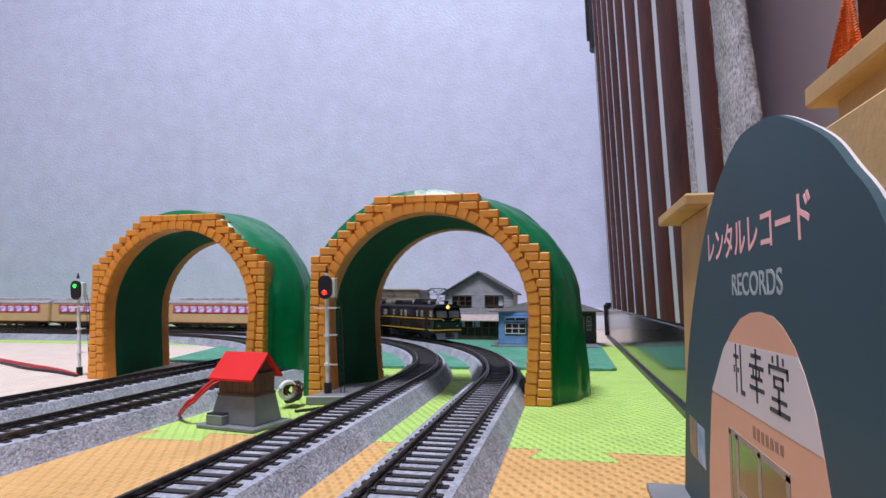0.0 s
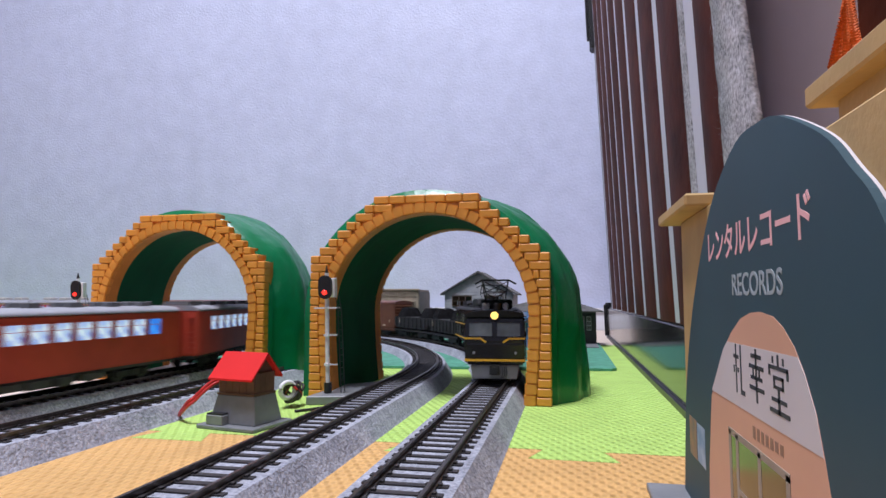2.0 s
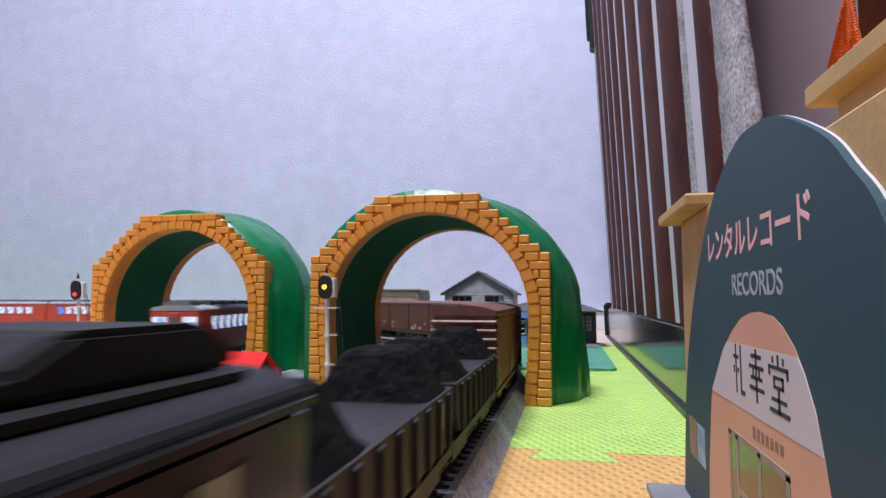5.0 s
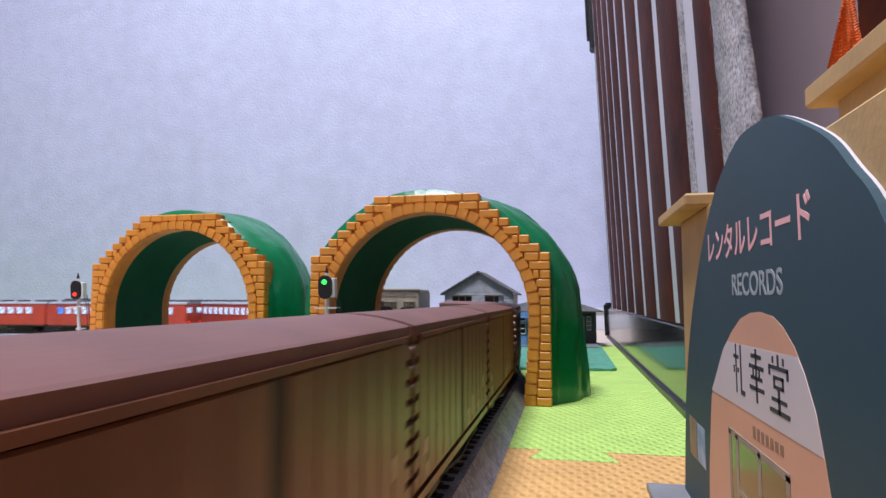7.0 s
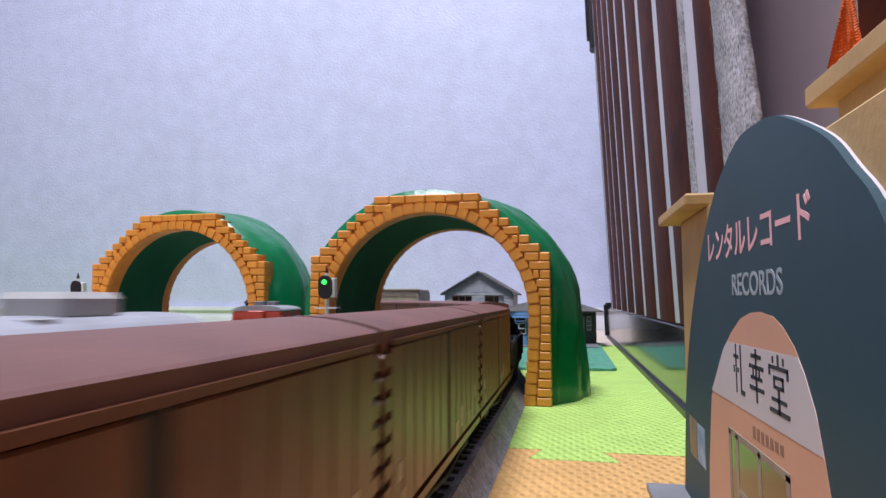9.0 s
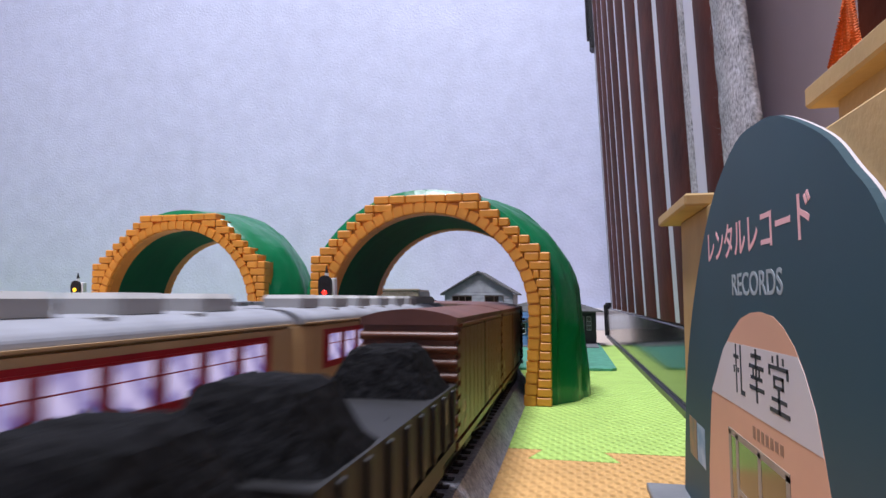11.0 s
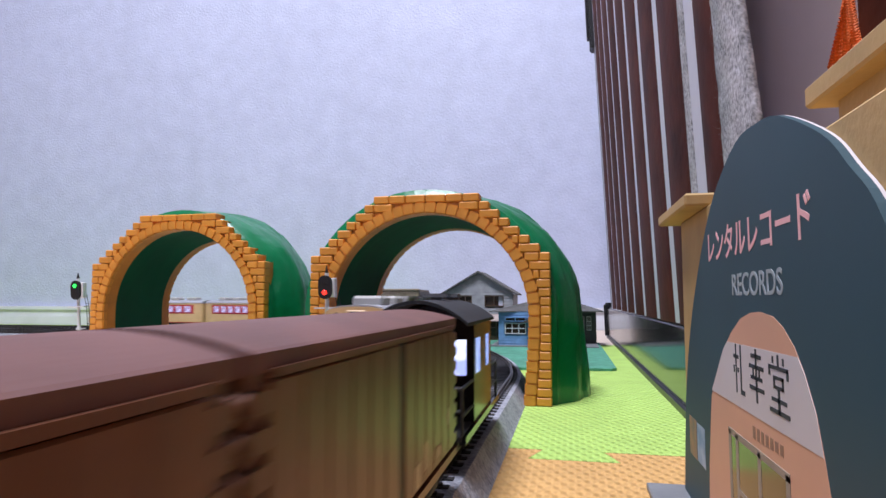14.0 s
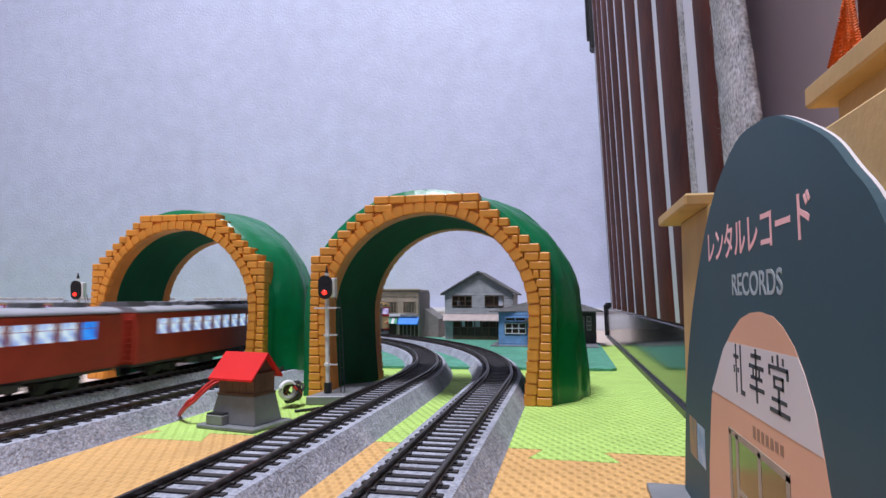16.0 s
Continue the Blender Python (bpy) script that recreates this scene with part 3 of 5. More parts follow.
M["white_trim"] = mat("white_trim", (0.66, 0.67, 0.68), 0.6, 0.06, 120)
M["pane_pale"] = mat("pane_pale", (0.55, 0.57, 0.66), 0.2, 0.1, 120)


def clapboards(t, x0, x1, y, z0, z1, m, holes=(), step=0.0046, gable=None):
    """Lapped boards on a front that faces -y, cut round the window holes."""
    z = z0
    while z < z1 - 1e-6:
        za, zb = z, min(z + step, z1)
        a, b = x0, x1
        if gable and zb > gable[0]:
            f = ((za + zb) / 2 - gable[0]) / (gable[1] - gable[0])
            cx = (x0 + x1) / 2
            a, b = x0 + (cx - x0) * f, x1 - (x1 - cx) * f
        spans = [(a, b)]
        for hx0, hx1, hz0, hz1 in holes:
            if hz0 < (za + zb) / 2 < hz1:
                spans = [q for s, e in spans for q in ((s, min(e, hx0)), (max(s, hx1), e)) if q[1] - q[0] > 0.0005]
        for s, e in spans:
            bm = bmesh.new()
            pts = [(y - 0.0008, za), (y - 0.0003, zb), (y + 0.003, zb), (y + 0.003, za)]
            prism(pts, s, e, "x", bm)
            part("board", bm, m, t)
        z += step


def window(t, x0, x1, z0, z1, y, frame_m, pane_m, nx=2, nz=2, th=0.0009):
    w = part("window", box(x0, x1, y + 0.0026, y + 0.0032, z0, z1), pane_m, t, "small glazed window")
    bm = bmesh.new()
    for i in range(nx + 1):
        x = x0 + (x1 - x0) * i / nx
        box(x - th / 2, x + th / 2, y - 0.0016, y + 0.0024, z0, z1, bm)
    for i in range(nz + 1):
        z = z0 + (z1 - z0) * i / nz
        box(x0 - th / 2, x1 + th / 2, y - 0.0018, y + 0.0025, z - th / 2, z + th / 2, bm)
    part("frame", bm, frame_m, w)


def grey_house():
    t = tagged(empty("grey_house"), "grey clapboard two-storey model shop house with gabled roof", "model house", "model houses")
    x0, x1, y, d = -0.1815, -0.0800, 0.900, 0.085
    part("wall", box(x0, x0 + 0.003, y + 0.003, y + d, 0.0, 0.070), M["clap_grey"], t)
    part("wall", box(x1 - 0.003, x1, y + 0.003, y + d, 0.0, 0.070), M["clap_grey"], t)
    part("wall", box(x0, x1, y + d, y + d + 0.003, 0.0, 0.068), M["clap_grey"], t)
    part("floor_slab", box(x0 + 0.003, x1 - 0.003, y + 0.004, y + d, 0.038, 0.041), M["brown_trim"], t)
    up = [(-0.170, -0.141, 0.0520, 0.0665), (-0.121, -0.094, 0.0520, 0.0665)]
    clapboards(t, x0, x1, y, 0.0405, 0.098, M["clap_grey"], up, gable=(0.070, 0.101))
    window(t, -0.170, -0.141, 0.0520, 0.0665, y, M["brown_trim"], M["pane_dark"], 3, 2)
    window(t, -0.121, -0.094, 0.0520, 0.0665, y, M["brown_trim"], M["pane_dark"], 2, 1)
    # brightness in the upper windows is painted: pale boxes before the dark panes
    part("window_light", box(-0.1010, -0.0945, y + 0.0015, y + 0.0026, 0.0525, 0.0660), M["pane_pale"], t, "pale panel painting brightness into the window")
    part("window_light", box(-0.1630, -0.1585, y + 0.0015, y + 0.0026, 0.0525, 0.0600), M["pane_pale"], t, "pale panel painting brightness into the window")
    # shop front
    part("shopfront", box(x0 + 0.012, x1 - 0.002, y + 0.004, y + 0.006, 0.0, 0.030), M["pane_dark"], t, "dark shop front glazing")
    bm = bmesh.new()
    for k in range(9):
        x = x0 + 0.012 + k * 0.0107
        box(x, x + 0.0013, y + 0.0005, y + 0.004, 0.0, 0.030, bm)
    box(x0 + 0.012, x1 - 0.002, y + 0.0003, y + 0.004, 0.0, 0.0085, bm)
    box(x0 + 0.012, x1 - 0.002, y + 0.0002, y + 0.004, 0.0195, 0.0207, bm)
    part("shopfront_frame", bm, M["brown_trim"], t, "brown timber shop front frame")
    # shop front brightness, likewise pale colour laid over the dark glazing
    part("window_light", box(-0.1560, -0.1515, y + 0.002, y + 0.004, 0.0210, 0.0295), M["pane_pale"], t, "pale panel painting brightness into the window")
    part("window_light", box(-0.1400, -0.1290, y + 0.002, y + 0.004, 0.0210, 0.0295), M["pane_pale"], t, "pale panel painting brightness into the window")
    part("corner_post", box(x0, x0 + 0.012, y, y + 0.004, 0.0, 0.0300), M["clap_grey"], t)
    part("banner", box(-0.0995, -0.0930, y - 0.004, y - 0.0032, 0.004, 0.0215), M["pink"], t, "pink hanging banner")
    bm = prism([(y - 0.012, 0.0300), (y - 0.012, 0.0312), (y + 0.001, 0.0408), (y + 0.001, 0.0300)], x0 - 0.001, x1 + 0.001, "x")
    part("awning", bm, M["pinkish"], t, "pale pinkish shop awning")
    part("gable_wall", prism([(x0, 0.0665), (x1, 0.0665), (x1, 0.0712), ((x0 + x1) / 2, 0.1026), (x0, 0.0712)], y + 0.001, y + 0.004, "y"), M["clap_grey"], t)
    for sgn in (-1, 1):
        cx = (x0 + x1) / 2
        w = (x1 - x0) / 2 + 0.006
        bm = prism([(cx + sgn * w, 0.0680), (cx + sgn * w, 0.0702), (cx, 0.1040), (cx, 0.1012)], y - 0.006, y + d + 0.006, "y")
        part("roof", bm, M["roof_grey"], t, "dark grey sheet roof slope")


def tan_shop():
    t = tagged(empty("tan_shop"), "tan flat-topped model shop with blue awning", "model house", "model houses")
    x0, x1, y, d = -0.322, -0.2305, 0.932, 0.075
    part("wall", box(x0, x1, y, y + d, 0.0, 0.0770), M["tan"], t, "tan rendered front", bevel=0.0004)
    part("side_wall", box(x1, x1 + 0.0015, y + 0.002, y + d, 0.0, 0.0740), M["tan_side"], t, "grey side wall, darker than the front")
    part("side_shed", prism([(x1, 0.0), (x1 + 0.025, 0.0), (x1 + 0.025, 0.030), (x1, 0.048)], y + 0.035, y + d + 0.02, "y"), M["tan_side"], t, "grey lean-to shed")
    part("parapet", box(x0 - 0.001, x1 + 0.002, y - 0.0025, y + 0.004, 0.0755, 0.0782), M["tan"], t, "tan parapet cap", bevel=0.0004)
    for r in range(3):
        bm = bmesh.new()
        k = 0
        x = x0 + 0.004 + (r % 2) * 0.003
        while x < x1 - 0.006:
            box(x, x + 0.0042, y - 0.0012, y, 0.0665 + r * 0.0026, 0.0682 + r * 0.0026, bm)
            x += 0.0062
        part("dentil_row", bm, M["tan"], t, "raised tan brick band")
    for x in (-0.312, -0.283, -0.2535):
        window(t, x, x + 0.018, 0.0410, 0.0580, y - 0.0025, M["tan"], M["pane_dark"], 4, 3, 0.0007)
    part("fascia", box(x0 + 0.004, x1 - 0.002, y - 0.004, y, 0.0350, 0.0392), M["white_trim"], t, "white shop fascia")
    bm = bmesh.new()
    for k in range(9):
        box(-0.258 + 0.0032 * k, -0.258 + 0.0032 * k + 0.0021, y - 0.0045, y - 0.004, 0.0358, 0.0384, bm)
    part("fascia_marks", bm, M["print_dark"], t, "dark unreadable marks")
    bm = prism([(y - 0.012, 0.0225), (y - 0.012, 0.0240), (y - 0.001, 0.0345), (y - 0.001, 0.0225)], -0.2610, -0.2290, "x")
    part("awning", bm, M["awning_blue"], t, "bright blue awning")
    for k in range(6):
        bm = prism([(y - 0.010, 0.0240), (y - 0.001, 0.0330), (y - 0.001, 0.0240)], -0.290 + k * 0.0045, -0.290 + k * 0.0045 + 0.0044, "x")
        part("awning_stripe", bm, M["awning_green"] if k % 2 else M["white_trim"], t, "striped awning panel")
    part("shop_window", box(-0.2600, -0.2300, y - 0.0012, y, 0.0035, 0.0220), M["pane_dark"], t, "dark shop window")
    bm = bmesh.new()
    for k in range(6):
        box(-0.2610 + k * 0.0062, -0.2600 + k * 0.0062, y - 0.0025, y, 0.0, 0.0225, bm)
    part("window_frame", bm, M["tan"], t)
    part("shop_window", box(-0.292, -0.266, y - 0.0012, y, 0.0035, 0.0235), M["pane_dark"], t, "dark shop window")


def blue_house():
    t = tagged(empty("blue_station"), "small blue clapboard model station with dark hipped roof", "model house", "model houses")
    x0, x1, y = -0.0885, -0.0410, 0.788
    holes = [(-0.0815, -0.0520, 0.0180, 0.0375)]
    part("wall", box(x0, x1, y + 0.003, y + 0.05, 0.0025, 0.0460), M["blue_wall"], t, "blue wall")
    clapboards(t, x0, x1, y, 0.0025, 0.0460, M["blue_wall"], holes, 0.0036)
    window(t, -0.0800, -0.0540, 0.0185, 0.0315, y, M["white_trim"], M["pane_dark"], 3, 2)
    window(t, -0.0800, -0.0540, 0.0345, 0.0390, y - 0.002, M["blue_wall"], M["pane_dark"], 2, 1)
    part("door", box(-0.0375, -0.0300, y + 0.006, y + 0.008, 0.0025, 0.030), M["pane_dark"], t, "dark doorway")
    part("door_frame", box(-0.0408, -0.0380, y, y + 0.008, 0.0025, 0.036), M["white_trim"], t, "white door post")
    part("porch_roof", prism([(-0.0560, 0.0330), (-0.0560, 0.0345), (-0.0360, 0.0425), (-0.0260, 0.0425), (-0.0260, 0.0330)], y - 0.012, y + 0.002, "y"), M["slate"], t, "dark porch roof")
    part("platform", box(-0.098, 0.036, y - 0.010, y + 0.09, 0.0024, 0.0040), M["plastic_grey"], t, "grey base plate")
    bx0, bx1, by = -0.0300, 0.0355, 0.835
    part("main_wall", box(bx0, bx1, by, by + 0.05, 0.0040, 0.0455), M["slate"], t, "dark slate-grey wall")
    for x in (0.0145, 0.0235):
        window(t, x, x + 0.0050, 0.0215, 0.0390, by - 0.003, M["white_trim"], M["pane_dark"], 2, 3, 0.0006)
    # hipped roof
    bm = bmesh.new()
    lo = [bm.verts.new(v) for v in ((-0.0995, y - 0.010, 0.0455), (0.0440, y + 0.030, 0.0455), (0.0440, y + 0.105, 0.0455), (-0.0995, y + 0.065, 0.0455))]
    lo2 = [bm.verts.new((v.co.x, v.co.y, 0.0470)) for v in lo]
    r1, r2 = bm.verts.new((-0.046, y + 0.036, 0.0605)), bm.verts.new((0.002, y + 0.060, 0.0605))
    bm.faces.new(lo[::-1])
    for i in range(4):
        bm.faces.new((lo[i], lo[(i + 1) % 4], lo2[(i + 1) % 4], lo2[i]))
    bm.faces.new((lo2[0], lo2[1], r2, r1))
    bm.faces.new((lo2[1], lo2[2], r2))
    bm.faces.new((lo2[2], lo2[3], r1, r2))
    bm.faces.new((lo2[3], lo2[0], r1))
    part("roof", bm, M["roof_grey"], t, "dark grey hipped roof")


grey_house()
tan_shop()
blue_house()

# ---------------------------------------------------------------- hut, signals, cables


def hut():
    t = tagged(empty("signal_hut"), "small wooden hut with red roof on grey plinth", "model hut")
    part("base_plate", box(-0.0180, 0.0180, -0.0175, 0.0175, 0.0, 0.0022), M["plastic_grey"], t, "grey base plate", bevel=0.0005)
    bm = bmesh.new()
    a = [bm.verts.new(v) for v in ((-0.0145, -0.0115, 0.0022), (0.0145, -0.0115, 0.0022), (0.0145, 0.013, 0.0022), (-0.0145, 0.013, 0.0022))]
    b = [bm.verts.new(v) for v in ((-0.0118, -0.0085, 0.0165), (0.0118, -0.0085, 0.0165), (0.0118, 0.0105, 0.0165), (-0.0118, 0.0105, 0.0165))]
    bm.faces.new(a[::-1])
    bm.faces.new(b)
    for i in range(4):
        bm.faces.new((a[i], a[(i + 1) % 4], b[(i + 1) % 4], b[i]))
    part("plinth", bm, M["plastic_grey"], t, "grey sloping concrete plinth", bevel=0.0004)
    for k in range(5):
        x = -0.0112 + k * 0.00448
        part("plank", box(x + 0.0001, x + 0.0043, -0.0082, -0.0072, 0.0165, 0.0280), M["wood"], t)
    for k in range(4):
        yy = -0.0072 + k * 0.0043
        part("plank", box(0.0102, 0.0112, yy + 0.0001, yy + 0.0042, 0.0165, 0.0280), M["wood"], t)
    part("wall", box(-0.0110, 0.0100, -0.0072, 0.0100, 0.0165, 0.0290), M["wood"], t)
    part("sill", box(-0.0118, 0.0118, -0.0090, 0.0105, 0.0165, 0.0176), M["wood"], t)
    for sgn in (-1, 1):
        bm = prism([(sgn * 0.0138, 0.0245), (sgn * 0.0138, 0.0255), (0.0, 0.0383), (0.0, 0.0368)], -0.0138, 0.0138, "x")
        part("roof", bm, M["red"], t, "bright red roof slope")
    part("gable", prism([(-0.0072, 0.0290), (0.010, 0.0290), (0.0005, 0.0362)], 0.0095, 0.0105, "x"), M["wood"], t, "dark brown gable")
    step = part("steps", box(-0.0125, -0.0020, -0.0165, -0.0115, 0.0022, 0.0072), M["plastic_grey"], t, "grey steps block", bevel=0.0004)
    part("tread", box(-0.0122, -0.0024, -0.0160, -0.0112, 0.0072, 0.0080), M["black"], step, "black ribbed tread")
    t.matrix_world = pose(-0.1600, 0.2860, 0, 0, 0, -11) @ Matrix.Diagonal((0.97, 0.86, 0.95, 1))


hut()
SIGNALS = []
for k, c in (("lamp_red", (1.0, 0.03, 0.02)), ("lamp_yellow", (1.0, 0.55, 0.03)), ("lamp_green", (0.03, 1.0, 0.10))):
    M[k] = glow(k, c, 2.6)


def signal(m, label, states):
    t = tagged(empty("railway_signal"), label, "railway signal", "railway signals")
    part("foot", cyl((0, 0, 0), (0, 0, 0.0070), 0.0024, n=10), M["black"], t, "black pole socket")
    part("pole", cyl((0, 0, 0.004), (0, 0, 0.0800), 0.0013), M["white"], t, "white round pole", smooth=False)
    part("finial", cyl((0, 0, 0.0800), (0, 0, 0.0850), 0.0012, r2=0.0003), M["black"], t, "black pointed cap")
    for z in (0.0180, 0.0375):
        bm = cyl((0, 0, z), (0, 0, z + 0.0016), 0.0022)
        box(-0.0005, 0.0065, -0.0006, 0.0006, z + 0.0004, z + 0.0012, bm)
        part("bracket", bm, M["white"], t, "white ladder bracket")
    part("platform", box(-0.0075, 0.0075, -0.003, 0.003, 0.0560, 0.0570), M["white"], t, "white service platform")
    n = 9
    pts = [(0.0043 * math.cos(math.pi * i / n), 0.0705 + 0.0035 + 0.0043 * math.sin(math.pi * i / n)) for i in range(n + 1)]
    pts += [(-0.0043 * math.cos(math.pi * i / n), 0.0660 - 0.0043 * math.sin(math.pi * i / n) + 0.0008) for i in range(n + 1)]
    part("signal_head", prism(pts, -0.0036, -0.0018, "y"), M["black"], t, "black oval backplate")
    part("back_box", box(0.0005, 0.0058, -0.0016, 0.0030, 0.0635, 0.0765), M["white"], t, "pale grey lamp housing", bevel=0.0004)
    bm = bmesh.new()
    for x in (0.0068, 0.0092):
        tube([(x + 0.0015, 0.001, 0.0), (x, 0.001, 0.055), (x - 0.002, 0.001, 0.066)], 0.00025, 6, bm)
    for k in range(14):
        z = 0.004 + k * 0.0042
        f = 0.0015 * (1 - z / 0.055)
        tube([(0.0068 + f, 0.001, z), (0.0092 + f, 0.001, z)], 0.0002, 6, bm)
    part("ladder", bm, M["black"], t, "thin black ladder")
    for nm, z in (("green", 0.0738), ("yellow", 0.0705), ("red", 0.0668)):
        bm = bmesh.new()
        bmesh.ops.create_icosphere(bm, subdivisions=2, radius=0.0017)
        bmesh.ops.transform(bm, matrix=Matrix.Diagonal((1, 0.5, 1, 1)), verts=bm.verts)
        lamp = part("signal_lamp", bm, M["lamp_" + nm], t, nm + " signal lamp", smooth=True)
        SIGNALS.append((lamp, z, nm, states))
        hood = cyl((0, -0.0036, z), (0, -0.0037, z), 0.0021, n=12)
        part("lens", hood, M["black"], t, "dark lens ring")
    t.matrix_world = m
    return t


signal(pose(-0.1462, 0.360, 0.0052, 0, -1.5, 0) @ Matrix.Diagonal((1, 1, 0.925, 1)), "white pole signal with oval black head on grey slab", [(0, "red"), (2.2, "yellow"), (6.75, "green"), (10.2, "red")])
signal(pose(-0.3951, 0.4386, 0.0, 0, -4.2, 0), "white pole signal standing before the far tunnel portal", [(0, "green"), (1.2, "red"), (10.2, "yellow"), (13.7, "green"), (15.3, "red")])
tagged(link("signal_slab", prism([(-0.1540, 0.345), (-0.1300, 0.352), (-0.1285, 0.420), (-0.1510, 0.400)], 0.0, 0.0052, "z"), M["plastic_grey"], bevel=0.0005), "low grey slab beneath the signal pole", "concrete slab")
M["wire_red"] = mat("wire_red", (0.55, 0.03, 0.03), 0.4, 0.1, 200)
M["wire_black"] = mat("wire_black", (0.02, 0.015, 0.015), 0.45, 0.1, 200)


def cable(name, pts, r, m, label):
    out = []
    P = [Vector(p) for p in pts]
    for i in range(len(P) - 1):
        p0, p1, p2, p3 = P[max(0, i - 1)], P[i], P[i + 1], P[min(len(P) - 1, i + 2)]
        for k in range(6):
            u = k / 6
            out.append(0.5 * (2 * p1 + (p2 - p0) * u + (2 * p0 - 5 * p1 + 4 * p2 - p3) * u * u + (3 * p1 - p0 - 3 * p2 + p3) * u ** 3))
    out.append(P[-1])
    tagged(link(name, tube(out, r), m, smooth=True), label, "cable", "layout wiring")


cable("feeder_wire", [(-0.2010, 0.2920, 0.0030), (-0.1905, 0.2830, 0.0105), (-0.1871, 0.2840, 0.0133), (-0.1831, 0.2850, 0.0175), (-0.1788, 0.2870, 0.0214), (-0.1768, 0.2910, 0.0226)], 0.0010, M["wire_red"], "red twin feeder wire joining the track")
cable("feeder_wire", [(-0.2000, 0.2900, 0.0025), (-0.1900, 0.2822, 0.0088), (-0.1866, 0.2832, 0.0116), (-0.1826, 0.2842, 0.0158), (-0.1783, 0.2862, 0.0197), (-0.1763, 0.2902, 0.0209)], 0.0008, M["wire_red"], "thin red feeder wire joining the track")
cable("floor_cable", [(-0.80, 0.640, 0.0016), (-0.5616, 0.520, 0.0016), (-0.49, 0.484, 0.0016), (-0.43, 0.455, 0.0016), (-0.392, 0.432, 0.0016)], 0.0016, M["wire_red"], "dark red cable lying across the cream mat")
cable("floor_cable", [(-0.80, 0.628, 0.0012), (-0.555, 0.508, 0.0012), (-0.48, 0.468, 0.0012), (-0.43, 0.449, 0.0012), (-0.390, 0.430, 0.0012)], 0.0012, M["wire_black"], "black cable lying across the cream mat")
for k in range(7):
    rr = 0.0062 + 0.0005 * (k % 3)
    pts = [(-0.1600 + 0.0046 * math.cos(a), 0.336 + 0.004 * math.sin(a * 2 + k) + 0.0012 * k, 0.0085 + 0.72 * rr * math.sin(a)) for a in [2 * math.pi * i / 14 for i in range(15)]]
    cable("wire_coil", pts, 0.0008, M["wire_red"] if k == 3 else M["wire_black"], "coiled black and red wire behind the hut")
tagged(link("cable_tie", tube([(-0.1600 + 0.0026 * math.cos(a), 0.3330 + 0.0040 * math.cos(a), 0.0105 + 0.0045 * math.sin(a)) for a in [2 * math.pi * i / 20 for i in range(21)]], 0.0014), M["white"], smooth=True), "white cable tie round the coiled wire", "cable tie")
cable("floor_cable", [(-0.1500, 0.322, 0.0008), (-0.138, 0.336, 0.0009), (-0.128, 0.348, 0.0008)], 0.0008, M["wire_black"], "thin black wire to the signal slab")

# ---------------------------------------------------------------- trains: materials
M["wagon"] = mat("wagon_brown", (0.135, 0.047, 0.022), 0.38, 0.14, 90, 0.0001, 500, spec=0.5)
M["wagon_roof"] = mat("wagon_roof_brown", (0.150, 0.058, 0.042), 0.52, 0.12, 70, 0.0001, 600)
M["under"] = mat("underframe_black", (0.012, 0.012, 0.013), 0.6, 0.2, 200)
M["loco"] = mat("loco_black", (0.007, 0.007, 0.008), 0.2, 0.1, 70, spec=0.45)
M["loco_roof"] = mat("loco_roof_black", (0.009, 0.009, 0.010), 0.55, 0.15, 90, 0.0001, 500, spec=0.25)
M["yellow"] = mat("stripe_yellow", (0.78, 0.43, 0.03), 0.35, 0.08, 90)
M["steel"] = mat("dull_steel", (0.30, 0.30, 0.31), 0.4, 0.15, 200, metal=0.5)
M["grey_skirt"] = mat("skirt_grey", (0.19, 0.19, 0.20), 0.5, 0.1, 120)
M["coal"] = mat("coal_black", (0.008, 0.008, 0.009), 0.85, 0.4, 500, 0.0008, 500, spec=0.1)
M["glass_dark"] = mat("window_glass_dark", (0.10, 0.11, 0.115), 0.08, 0.3, 70)
M["glass_side"] = mat("window_glass_pale", (0.28, 0.31, 0.22), 0.1, 0.2, 70)
M["railcar_red"] = mat("railcar_red", (0.50, 0.062, 0.036), 0.36, 0.08, 80)
M["railcar_roof"] = mat("railcar_roof_grey", (0.32, 0.33, 0.36), 0.6, 0.1, 90)
M["roof_unit"] = mat("roof_unit_grey", (0.16, 0.165, 0.17), 0.6, 0.12, 120)
M["unit_pale"] = mat("roof_unit_pale", (0.42, 0.41, 0.39), 0.6, 0.08, 90)
M["cream"] = mat("railcar_cream", (0.66, 0.44, 0.22), 0.4, 0.06, 80)
M["band_red"] = mat("band_red", (0.48, 0.02, 0.03), 0.35, 0.06, 80)
M["band_green"] = mat("band_green", (0.10, 0.20, 0.07), 0.4, 0.06, 80)
M["mark"] = mat("label_pale", (0.50, 0.42, 0.30), 0.6, 0.1, 200)
M["lit"] = glow("lit_window", (0.74, 0.88, 1.0), 1.0, (0.10, 0.22, 0.62), 210)
M["lit_blue"] = glow("lit_window_blue", (0.05, 0.32, 1.0), 1.0, (0.02, 0.12, 0.6), 120)
M["lit_violet"] = glow("lit_window_violet", (0.75, 0.66, 1.0), 0.75, (0.16, 0.12, 0.42), 150)
M["lit_white"] = glow("lit_window_white", (0.86, 0.90, 1.0), 1.7, (0.30, 0.36, 0.75), 160)
M["headlamp"] = glow("headlamp_warm", (1.0, 0.66, 0.17), 1.7)
M["headlamp_white"] = glow("headlamp_white", (0.92, 0.95, 1.0), 7.0)
